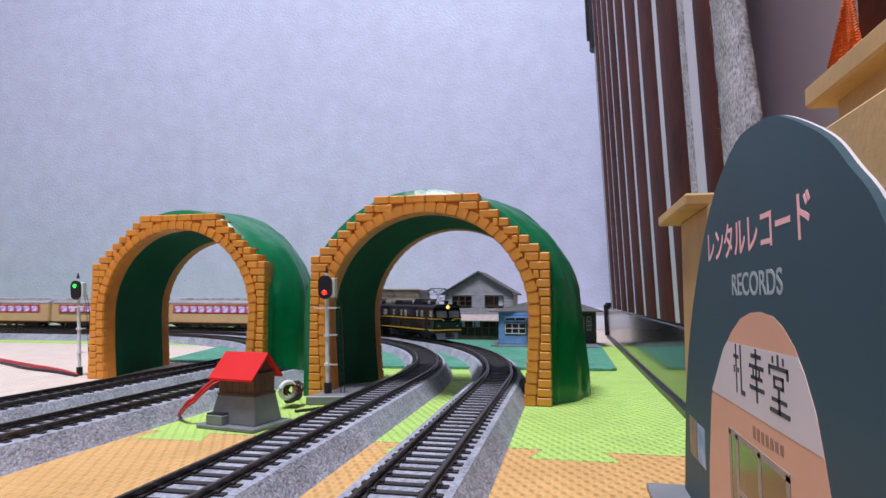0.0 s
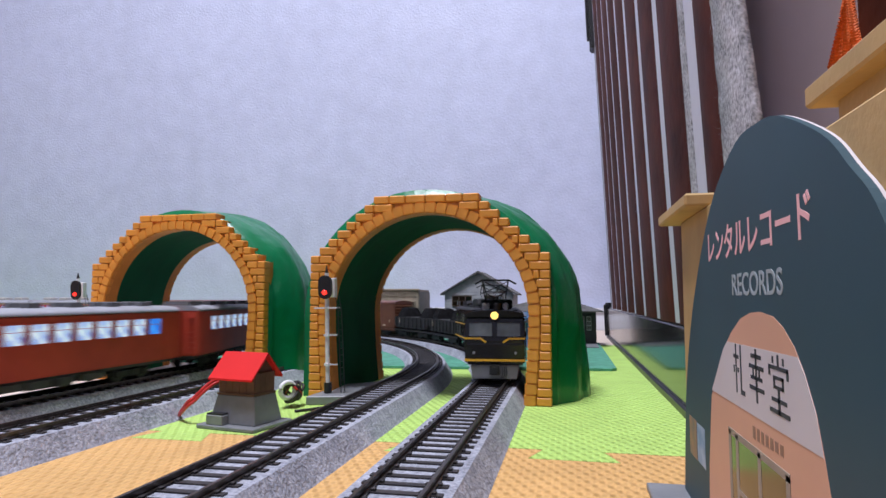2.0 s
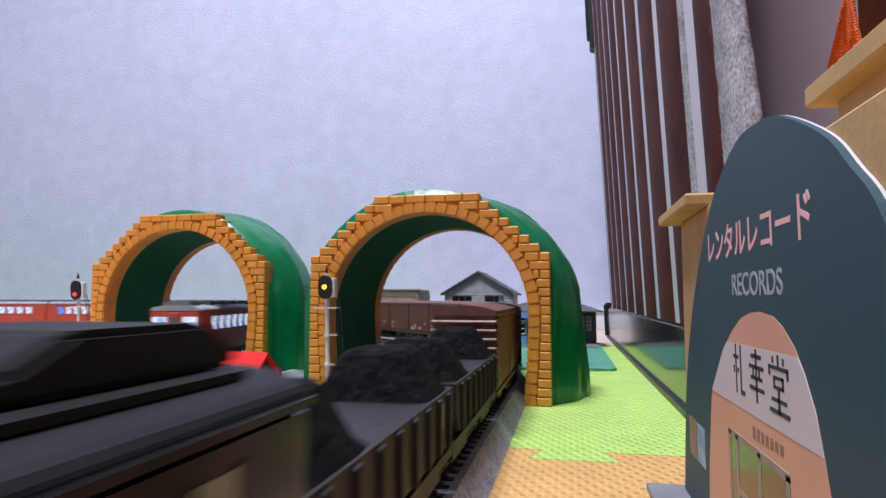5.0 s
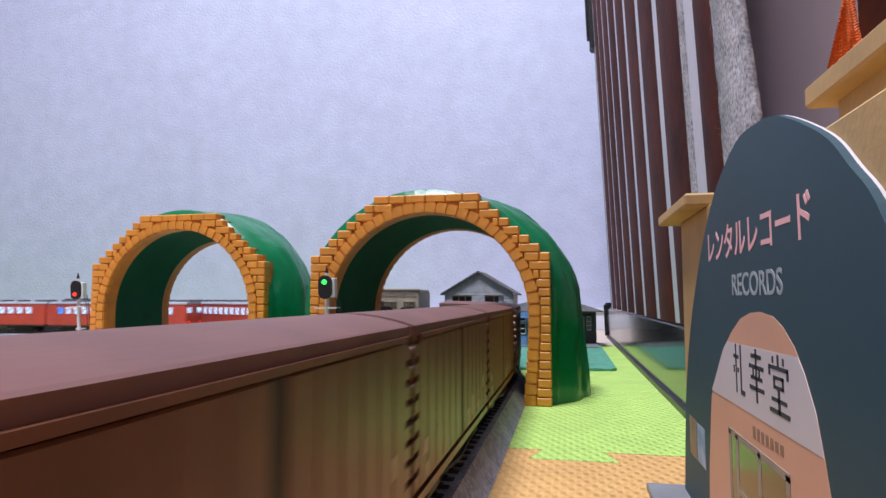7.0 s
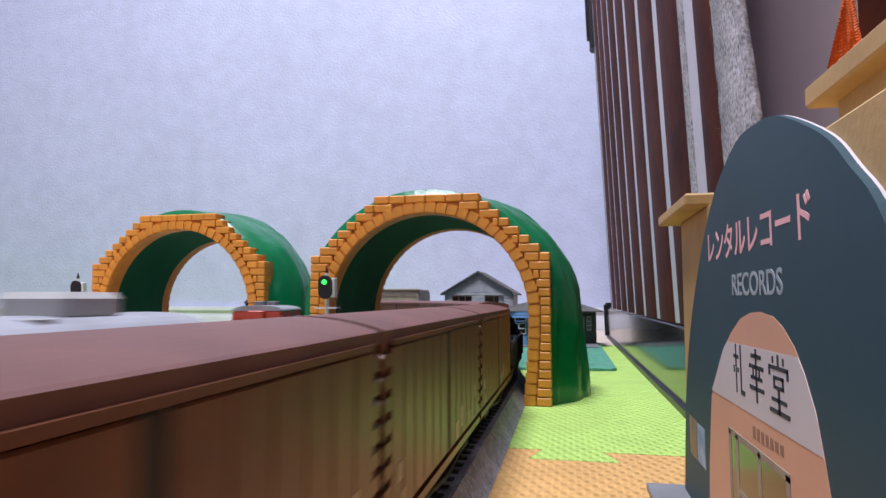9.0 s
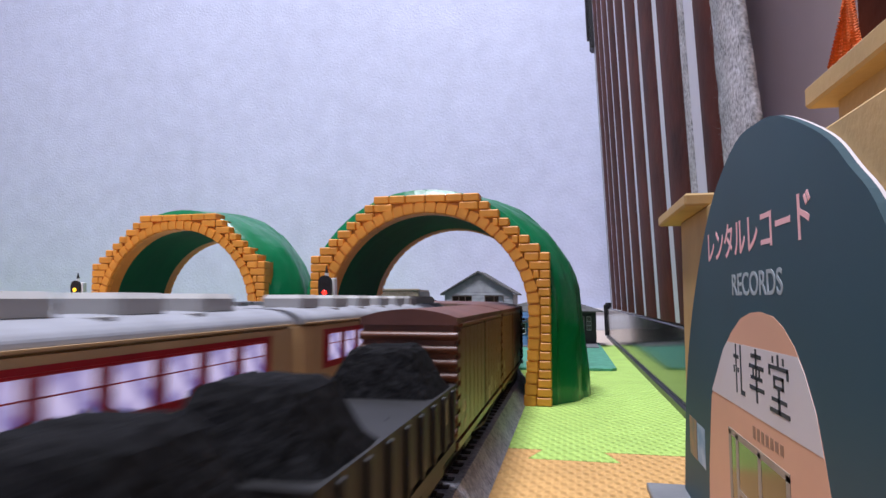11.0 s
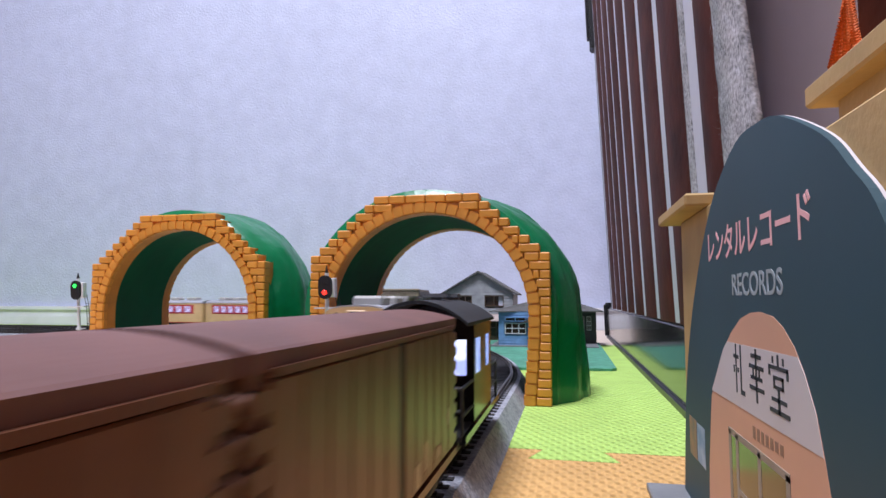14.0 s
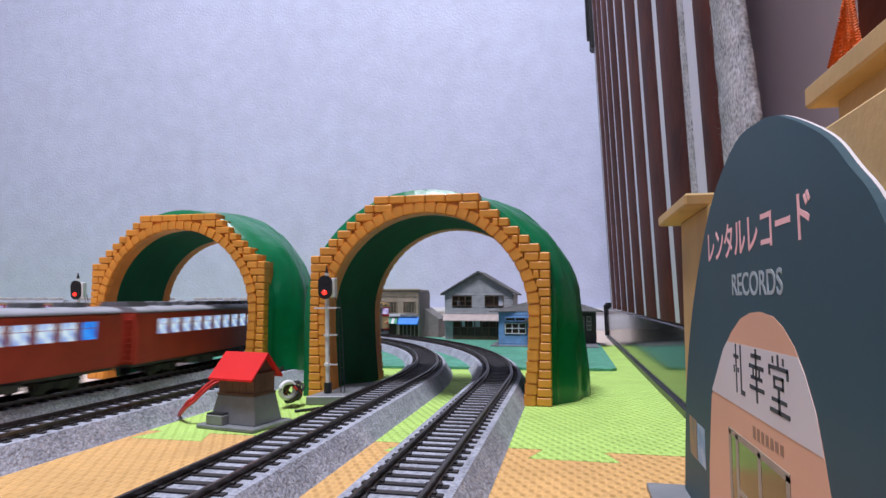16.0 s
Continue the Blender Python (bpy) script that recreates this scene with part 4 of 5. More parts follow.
M["tail"] = glow("tail_lamp_red", (1.0, 0.04, 0.03), 2.0)


def shared(name, bm, m, bevel=0.0):
    if bevel:
        bmesh.ops.bevel(bm, geom=list(bm.edges), offset=bevel, segments=1, affect="EDGES", clamp_overlap=True)
    bmesh.ops.recalc_face_normals(bm, faces=bm.faces)
    me = bpy.data.meshes.new(name)
    bm.to_mesh(me)
    bm.free()
    me.materials.append(m)
    return me


def put(name, me, parent, m, label=""):
    ob = new(name, me)
    ob.parent = parent
    ob.matrix_basis = m
    if label:
        ob["label"] = label
    return ob


def wheelset(t, ys, r=0.0056):
    bm = bmesh.new()
    for s in (-1, 1):
        cyl((s * 0.0085, 0, r), (s * 0.0108, 0, r), r, bm, 16)
        cyl((s * 0.0078, 0, r), (s * 0.0085, 0, r), r + 0.0006, bm, 16)
    cyl((-0.0085, 0, r), (0.0085, 0, r), 0.0012, bm, 8)
    me = shared("wheelset", bm, M["under"])
    for y in ys:
        put("wheelset", me, t, pose(0, y, 0.0003))


def coupler(t, y, sgn):
    bm = box(-0.0015, 0.0015, min(y, y + sgn * 0.006), max(y, y + sgn * 0.006), 0.0085, 0.0112)
    box(-0.0026, 0.0026, min(y + sgn * 0.004, y + sgn * 0.0062), max(y + sgn * 0.004, y + sgn * 0.0062), 0.0078, 0.0118, bm)
    part("coupler", bm, M["under"], t, bevel=0.0003)


def arc_roof(w, z0, z1, n=10, edge=0.0):
    """Cross-section of an arched roof."""
    pts = [(-w, z0), (w, z0)]
    for i in range(n + 1):
        a = math.pi * i / n
        pts.append((w * math.copysign(abs(math.cos(a)) ** 0.75, math.cos(a)), z0 + edge + (z1 - z0 - edge) * math.sin(a) ** 0.9))
    return pts


def wagon_crown(w, n=22):
    """Cross-section of a nearly flat roof with upright fascias."""
    top = [(w - 0.0006 - 2 * (w - 0.0006) * i / n, 0.0459 + 0.0023 * (1 - (1 - 2 * i / n) ** 2)) for i in range(n + 1)]
    return [(-w, 0.0434), (w, 0.0434), (w, 0.0456)] + top + [(-w, 0.0456)]


def seg_roof(w, z0, z1, n=14):
    """Cross-section of a thin sheet roof bent to a shallow arc."""
    top = [(w - 2 * w * i / n, z0 + (z1 - z0) * (1 - (1 - 2 * i / n) ** 2)) for i in range(n + 1)]
    return top + [(u, v - 0.0011) for u, v in reversed(top)]


def bogie(t, y, m=None):
    b = part("bogie", box(-0.0125, -0.0108, y - 0.0155, y + 0.0155, 0.0035, 0.0072), M["under"], t, "black bogie side frames")
    bm = box(0.0108, 0.0125, y - 0.0155, y + 0.0155, 0.0035, 0.0072)
    for s in (-1, 1):
        for d in (-0.011, 0.0, 0.011):
            box(s * 0.0125 - 0.001, s * 0.0125 + 0.001, y + d - 0.0022, y + d + 0.0022, 0.0030, 0.0066, bm)
    box(-0.010, 0.010, y - 0.004, y + 0.004, 0.006, 0.010, bm)
    part("bogie_frame", bm, M["under"], b)
    wheelset(t, (y - 0.0115, y + 0.0115))


# ---------------------------------------------------------------- goods wagons


def box_wagon():
    t = tagged(empty("box_wagon"), "glossy brown covered box wagon with ribbed ends", "box wagon", "freight train")
    L, w = 0.1165, 0.0147
    part("body", box(-w, w, -L / 2, L / 2, 0.0090, 0.0438), M["wagon"], t, bevel=0.0005)
    part("roof", prism(wagon_crown(w + 0.0005), -L / 2 - 0.0006, L / 2 + 0.0006, "y"), M["wagon_roof"], t, "dull brown arched roof")
    rib = bmesh.new()
    n = 8
    arc = [(-0.0016 * math.sin(math.pi * q / n), -0.0014 * math.cos(math.pi * q / n)) for q in range(n + 1)]
    prism([(y + 0.0004, z) for y, z in arc], -w - 0.0004, w + 0.0004, "x", rib)
    for sd in (-1, 1):
        prism([(y * 0.6 + 0.0003, z) for y, z in arc] + [(0.0042, 0.0010), (0.0042, -0.0010)], min(sd * (w - 0.001), sd * (w + 0.0007)), max(sd * (w - 0.001), sd * (w + 0.0007)), "x", rib)
    me = shared("end_rib", rib, M["wagon"])
    for k in range(8):
        z = 0.0122 + k * 0.0040
        put("end_rib", me, t, Matrix.Translation((0, -L / 2, z)))
        put("end_rib", me, t, Matrix.Translation((0, L / 2, z)) @ Matrix.Diagonal((1, -1, 1, 1)))
    # sliding doors: two leaves a side with a dark gap between, shallow upright grooves
    gap = shared("door_gap", box(-0.0004, 0.0004, -0.0016, 0.0016, 0.0100, 0.0428), M["under"])
    leaf = box(-0.0004, 0.0004, -0.0265, 0.0265, 0.0105, 0.0425)
    lme = shared("door", leaf, M["wagon"], 0.0003)
    seam = shared("door_seam", box(-0.00012, 0.00012, -0.0002, 0.0002, 0.0110, 0.0421), M["wagon"])
    for s in (-1, 1):
        put("door_gap", gap, t, pose(s * (w + 0.0002), 0.0, 0))
        for d in (-0.0285, 0.0285):
            door = put("door", lme, t, pose(s * (w + 0.0004), d, 0))
            for q in (-0.0176, -0.0088, 0.0, 0.0088, 0.0176):
                put("door_seam", seam, door, pose(s * 0.0004, q, 0))
        bm = box(s * w - 0.0008, s * w + 0.0008, -L / 2, L / 2, 0.0072, 0.0092)
        box(s * (w + 0.0006) - 0.0006, s * (w + 0.0006) + 0.0006, -L / 2 + 0.004, L / 2 - 0.004, 0.0428, 0.0438, bm)
        part("sill", bm, M["wagon"], t, "brown side sill and door rail")
        for y, z, a, b in ((-0.049, 0.0185, 0.004, 0.0035), (-0.047, 0.0130, 0.003, 0.0030), (0.012, 0.0135, 0.005, 0.0050), (0.020, 0.0160, 0.003, 0.0060), (0.033, 0.0140, 0.006, 0.0025), (0.046, 0.0200, 0.003, 0.0040)):
            part("stencil_mark", box(s * (w + 0.00085) - 0.00006, s * (w + 0.00085) + 0.00006, s * y - a / 2, s * y + a / 2, z - b / 2, z + b / 2), M["mark"], t, "pale unreadable stencil bar")
    bm = box(-0.012, 0.012, -L / 2 + 0.002, L / 2 - 0.002, 0.0060, 0.0088)
    for s in (-1, 1):
        for y in (-0.033, 0.033):
            box(s * 0.0128 - 0.0012, s * 0.0128 + 0.0012, y - 0.0065, y + 0.0065, 0.0035, 0.0075, bm)
        tube([(s * 0.0150, -0.030, 0.0070), (s * 0.0150, 0.0, 0.0040), (s * 0.0150, 0.030, 0.0070)], 0.0006, 6, bm)
    part("underframe", bm, M["under"], t, "black underframe and axle guards")
    wheelset(t, (-0.033, 0.033))
    coupler(t, -L / 2, -1)
    coupler(t, L / 2, 1)
    return t


def coal_wagon():
    t = tagged(empty("coal_wagon"), "black open hopper wagon heaped with coal", "coal wagon", "freight train")
    L, w = 0.100, 0.0155
    bm = prism([(-0.045, 0.0125), (0.045, 0.0125), (L / 2, 0.0190), (L / 2, 0.0268), (-L / 2, 0.0268), (-L / 2, 0.0190)], -w, w, "x")
    part("hopper", bm, M["under"], t, "black steel hopper body")
    me = shared("rib", box(-0.0006, 0.0006, -0.0007, 0.0007, 0.0125, 0.0262), M["under"], 0.0002)
    for s in (-1, 1):
        for k in range(8):
            put("rib", me, t, pose(s * (w + 0.0005), -0.042 + 0.012 * k, 0))
        part("marks", box(s * (w + 0.0003) - 0.0002, s * (w + 0.0003) + 0.0002, 0.030, 0.0345, 0.0185, 0.0245), M["mark"], t, "pale square stencil mark")
    part("frame", box(-0.0150, 0.0150, -L / 2 - 0.002, L / 2 + 0.002, 0.0080, 0.0105), M["under"], t, "black frame")
    bm = bmesh.new()
    nx, ny = 14, 60
    g = []
    for j in range(ny + 1):
        row = []
        for i in range(nx + 1):
            u, v = i / nx * 2 - 1, j / ny * 2 - 1
            h = max(0.0, min(1.0, 9.0 * (0.28 - abs(abs(v) - 0.68)))) * min(1, 2.1 * (1 - abs(u)))
            z = 0.0262 + 0.0125 * h + 0.0010 * noise.noise(Vector((u * 9, v * 22, 1)))
            row.append(bm.verts.new((u * (w - 0.0004), v * (L / 2 - 0.0005), z)))
        g.append(row)
    for j in range(ny):
        for i in range(nx):
            bm.faces.new((g[j][i], g[j][i + 1], g[j + 1][i + 1], g[j + 1][i]))
    part("coal_load", bm, M["coal"], t, "heaped matt black coal load")
    for y in (-0.030, 0.030):
        wheelset(t, (y - 0.010, y + 0.010))
        bm = bmesh.new()
        for s in (-1, 1):
            box(s * 0.0120 - 0.0012, s * 0.0120 + 0.0012, y - 0.0135, y + 0.0135, 0.0030, 0.0070, bm)
        part("bogie", bm, M["under"], t)
    coupler(t, -L / 2, -1)
    coupler(t, L / 2, 1)
    return t


def brake_van():
    t = tagged(empty("brake_van"), "black brake van with arched roof and lit windows", "brake van", "freight train")
    L, w = 0.045, 0.0156
    part("body", prism([(-w, 0.0090), (w, 0.0090), (w, 0.0435)] + [(w - 2 * w * i / 10, 0.0430 + 0.0068 * (1 - (1 - 2 * i / 10) ** 2)) for i in range(1, 10)] + [(-w, 0.0435)], -L / 2, L / 2, "y"), M["loco"], t)
    part("roof", prism(seg_roof(w + 0.0012, 0.0438, 0.0508), -L / 2 - 0.0200, L / 2 + 0.002, "y"), M["van_roof"], t, "dark grey arched roof")
    for y in (-0.011, 0.011):
        bm = cyl((0, y, 0.0500), (0, y, 0.0520), 0.0022)
        box(-0.0045, 0.0045, y - 0.0035, y + 0.0035, 0.0518, 0.0532, bm)
        part("roof_vent", bm, M["roof_unit"], t, "square roof ventilator")
    for s in (-1, 1):
        for y, wd in ((-0.0140, 0.0085), (0.0110, 0.0060)):
            win = part("window", box(s * w - 0.0002, s * w + 0.0003, s * 0 + y - wd / 2, y + wd / 2, 0.0255, 0.0375), M["lit_blue_pale"], t, "bluish lit side window")
        part("sill", box(s * w - 0.0008, s * w + 0.0008, -L / 2 - 0.022, L / 2 + 0.022, 0.0070, 0.0092), M["loco"], t)
    for s in (-1, 1):
        for x, wd in ((-0.0108, 0.0040), (0.0, 0.0070), (0.0108, 0.0042)):
            zz = 0.0215 if abs(x) < 0.001 else 0.0250
            part("window", box(x - wd / 2, x + wd / 2, s * L / 2 - 0.0002, s * L / 2 + 0.0003, zz, 0.0372), M["lit_white"], t, "bright lit end window", bevel=0.0001)
    part("frame", box(-0.0150, 0.0150, -L / 2 - 0.023, L / 2 + 0.023, 0.0078, 0.0095), M["under"], t, "black end deck")
    for s in (-1, 1):
        y = s * (L / 2 + 0.0215)
        bm = bmesh.new()
        for x in (-0.0150, -0.0075, 0.0075, 0.0150):
            cyl((x, y, 0.0090), (x, y, 0.0235), 0.0006, bm, 6)
        for z in (0.0165, 0.0235):
            cyl((-0.0150, y, z), (0.0150, y, z), 0.0006, bm, 6)
        for x in (-0.0150, 0.0150):
            cyl((x, y, 0.0235), (x, s * L / 2, 0.0235), 0.0006, bm, 6)
            cyl((x, y, 0.0150), (x, s * L / 2, 0.0150), 0.0005, bm, 6)
        part("railing", bm, M["under"], t, "black end platform railing")
        coupler(t, s * (L / 2 + 0.0225), s)
    bm = bmesh.new()
    for s in (-1, 1):
        for y in (-0.024, 0.024):
            box(s * 0.0128 - 0.0012, s * 0.0128 + 0.0012, y - 0.0065, y + 0.0065, 0.0030, 0.0080, bm)
    part("axle_guards", bm, M["under"], t)
    wheelset(t, (-0.024, 0.024))
    return t


M["van_roof"] = mat("van_roof_dark", (0.018, 0.019, 0.022), 0.75, 0.1, 90)
M["lit_blue_pale"] = glow("lit_window_pale_blue", (0.50, 0.62, 1.0), 1.1, (0.22, 0.36, 0.85), 90)


# ---------------------------------------------------------------- electric locomotive


def loco_half(lead):
    t = tagged(empty("electric_locomotive"), "glossy black electric locomotive unit with yellow stripes and pantograph", "locomotive", "freight train")
    L, w = 0.1385, 0.0184
    # nose towards -y
    pts = [(-L / 2 + 0.0015, 0.0105), (L / 2, 0.0105), (L / 2, 0.0400), (-L / 2 + 0.0030, 0.0400), (-L / 2 + 0.0002, 0.0270), (-L / 2, 0.0240)]
    part("body", prism(pts, -w, w, "x"), M["loco"], t, "gloss black body shell", bevel=0.0012, segs=2)
    bm = prism(arc_roof(w + 0.0002, 0.0396, 0.0440, 12, 0.0008), -L / 2 + 0.0005, L / 2, "y")
    part("roof", bm, M["loco_roof"], t, "matt black arched roof", bevel=0.0004)
    for s in (-1, 1):
        part("stripe", box(s * (w + 0.0001) - 0.0002, s * (w + 0.0001) + 0.0002, -L / 2 + 0.002, L / 2 - 0.001, 0.0262, 0.0272), M["yellow"], t, "thin yellow waist stripe")
        part("stripe", box(s * (w + 0.0001) - 0.0002, s * (w + 0.0001) + 0.0002, -L / 2 + 0.002, L / 2 - 0.001, 0.0128, 0.0140), M["yellow"], t, "yellow sill stripe")
        for y, wd in ((-0.0605, 0.0085), (-0.036, 0.0075), (-0.022, 0.0065), (0.012, 0.0070), (0.026, 0.0070), (0.050, 0.0070)):
            win = part("window", box(s * w - 0.0002, s * w + 0.0002, y - wd / 2, y + wd / 2, 0.0288, 0.0365), M["glass_side"], t, "side window", bevel=0.0001)
            bm = box(s * w - 0.0003, s * w + 0.0004, y - wd / 2 - 0.0005, y - wd / 2, 0.0283, 0.0370)
            box(s * w - 0.0003, s * w + 0.0004, y + wd / 2, y + wd / 2 + 0.0005, 0.0283, 0.0370, bm)
            box(s * w - 0.0003, s * w + 0.0004, y - wd / 2, y + wd / 2, 0.0325, 0.0329, bm)
            part("window_frame", bm, M["loco"], win)
        part("door", box(s * w - 0.0003, s * w + 0.0003, -0.0530, -0.0460, 0.0110, 0.0385), M["loco"], t, "black cab door", bevel=0.0002)
        bm = bmesh.new()
        for k in (-1, 1):
            cyl((s * (w + 0.0009), -0.0495 + k * 0.0045, 0.0125), (s * (w + 0.0009), -0.0495 + k * 0.0045, 0.0300), 0.0004, bm, 6)
        part("handrail", bm, M["under"], t)
        for k in range(2):
            y0 = 0.030 + 0.0155 * k
            lv = part("louvre", box(s * w - 0.0002, s * w + 0.0003, y0, y0 + 0.013, 0.0150, 0.0250), M["under"], t, "dark louvre panel")
            for q in range(6):
                part("slat", box(s * w + 0.0002, s * w + 0.0007, y0 + 0.0005, y0 + 0.0125, 0.0156 + q * 0.0016, 0.0162 + q * 0.0016), M["loco"], lv)
        bm = box(s * (w + 0.0006) - 0.0007, s * (w + 0.0006) + 0.0007, -L / 2 + 0.004, L / 2 - 0.002, 0.0398, 0.0406)
        part("gutter", bm, M["loco"], t)
    for y in (-L / 2,):
        bm = bmesh.new()
        # notched stripe on the nose
        for s in (-1, 1):
            box(min(s * 0.0085, s * w), max(s * 0.0085, s * w), y - 0.0005, y + 0.0006, 0.0262, 0.0273, bm)
            box(-0.0022, 0.0022, -0.0005, 0.0006, -0.0006, 0.0006, bm, m=Matrix.Translation((s * 0.0070, y, 0.0256)) @ Matrix.Rotation(s * 0.6 * -1, 4, "Y"))
        part("nose_stripe", bm, M["yellow"], t, "yellow notched nose stripe")
        part("nose_stripe", box(-w, w, y - 0.0005, y + 0.002, 0.0128, 0.0140), M["yellow"], t, "yellow lower nose stripe")
        for s in (-1, 1):
            m = Matrix.Translation((s * 0.0086, y + 0.0009, 0.0322)) @ Matrix.Rotation(math.radians(-12), 4, "X")
            win = part("cab_window", box(-0.0070, 0.0070, -0.0004, 0.0004, -0.0043, 0.0043, m=m), M["glass_dark"], t, "slanting cab window")
            bm = box(-0.0076, 0.0076, -0.0007, 0.0005, 0.0041, 0.0047, m=m)
            box(-0.0076, 0.0076, -0.0007, 0.0005, -0.0048, -0.0042, bm, m=m)
            box(-0.0077, -0.0070, -0.0007, 0.0005, -0.0048, 0.0047, bm, m=m)
            box(0.0070, 0.0077, -0.0007, 0.0005, -0.0048, 0.0047, bm, m=m)
            part("window_frame", bm, M["loco"], win)
            part("tail_lamp", cyl((s * 0.0128, y - 0.0010, 0.0180), (s * 0.0128, y + 0.001, 0.0180), 0.0009), M["steel"], t, "small steel marker lamp")
        hl = part("headlamp", cyl((0, y + 0.0005, 0.0408), (0, y + 0.006, 0.0408), 0.0031, n=18), M["loco"], t, "black headlamp barrel")
        part("lens", cyl((0, y + 0.0002, 0.0408), (0, y + 0.0006, 0.0408), 0.0024, n=18), M["headlamp"] if lead else M["steel"], hl, "glowing warm headlamp lens" if lead else "unlit headlamp lens")
        pts = [(-0.0150, 0.0105), (0.0150, 0.0105), (0.0135, 0.0022), (-0.0135, 0.0022)]
        part("skirt", prism(pts, y + 0.0005, y + 0.0035, "y"), M["grey_skirt"], t, "grey snow plough skirt", bevel=0.0004)
        bm = box(-0.0030, 0.0030, y - 0.004, y + 0.001, 0.0050, 0.0108)
        box(-0.0018, 0.0018, y - 0.0062, y - 0.003, 0.0060, 0.0100, bm)
        for k in range(3):
            tube([(0.0045 + 0.0012 * k, y - 0.0003, 0.0100), (0.0050 + 0.0012 * k, y - 0.0022, 0.0060), (0.0042 + 0.0012 * k, y - 0.0020, 0.0030)], 0.0004, 6, bm)
        part("coupler", bm, M["under"], t, "black knuckle coupler and hoses")
    # roof gear
    bm = box(-0.0085, 0.0085, -0.030, 0.060, 0.0425, 0.0448)
    part("roof_deck", bm, M["loco_roof"], t, "matt black roof deck", bevel=0.0004)
    for y0, y1, top in ((-0.026, 0.006, 0.0506), (0.036, 0.066, 0.0490)):
        hood = [(y0, 0.0440), (y1, 0.0440), (y1, 0.0462), (y1 - 0.006, top), (y0 + 0.006, top), (y0, 0.0462)]
        part("roof_hood", prism(hood, -0.0108, 0.0108, "x"), M["loco_roof"], t, "black roof hood with sloped ends", bevel=0.0007, segs=2)
    for s in (-1, 1):
        part("roof_walk", box(s * 0.0128 - 0.0016, s * 0.0128 + 0.0016, -0.052, 0.062, 0.0432, 0.0440), M["loco_roof"], t, "black roof walkway")
    part("whistle_drum", cyl((0.0020, -0.0615, 0.0425), (0.0020, -0.0615, 0.0485), 0.0028, n=14), M["loco"], t, "upright black drum")
    for x, y in ((-0.0070, -0.055), (0.0070, -0.055), (-0.0060, -0.031), (0.0060, -0.031), (-0.0055, 0.014), (0.0055, 0.014), (0.0, 0.026)):
        bm = cyl((x, y, 0.0440), (x, y, 0.0485), 0.0010)
        for q in range(3):
            cyl((x, y, 0.0450 + q * 0.0011), (x, y, 0.0455 + q * 0.0011), 0.0018, bm)
        part("insulator", bm, M["white"], t, "white ribbed insulator")
    bm = bmesh.new()
    yc = -0.043 if lead else -0.034
    for s in (-1, 1):
        for d in (-1, 1):
            tube([(s * 0.0062, yc + d * 0.0035, 0.0480), (s * 0.0070, yc + d * 0.0155, 0.0555), (s * 0.0085, yc + d * 0.0012, 0.0628)], 0.00045, 6, bm)
        tube([(s * 0.0070, yc - 0.0155, 0.0555), (-s * 0.0062, yc - 0.0035, 0.0480)], 0.0003, 6, bm)
        tube([(s * 0.0070, yc + 0.0155, 0.0555), (-s * 0.0085, yc, 0.0628)], 0.0003, 6, bm)
        tube([(s * 0.0062, yc - 0.010, 0.0478), (s * 0.0062, yc + 0.010, 0.0478)], 0.0005, 6, bm)
    for d in (-1, 1):
        tube([(-0.0070, yc + d * 0.0155, 0.0555), (0.0070, yc + d * 0.0155, 0.0555)], 0.0003, 6, bm)
        tube([(-0.0135, yc + d * 0.0022, 0.0608), (-0.0090, yc + d * 0.0022, 0.0633), (0.0090, yc + d * 0.0022, 0.0633), (0.0135, yc + d * 0.0022, 0.0608)], 0.0006, 6, bm)
    part("pantograph", bm, M["steel_dark"], t, "raised dark steel diamond pantograph")
    part("frame", box(-0.0135, 0.0135, -L / 2 + 0.004, L / 2, 0.0080, 0.0106), M["under"], t)
    for y in (-0.036, 0.036):
        bogie(t, y)
    return t


M["steel_dark"] = mat("dark_steel", (0.055, 0.055, 0.06), 0.45, 0.15, 200, metal=0.4)

# ---------------------------------------------------------------- railcars


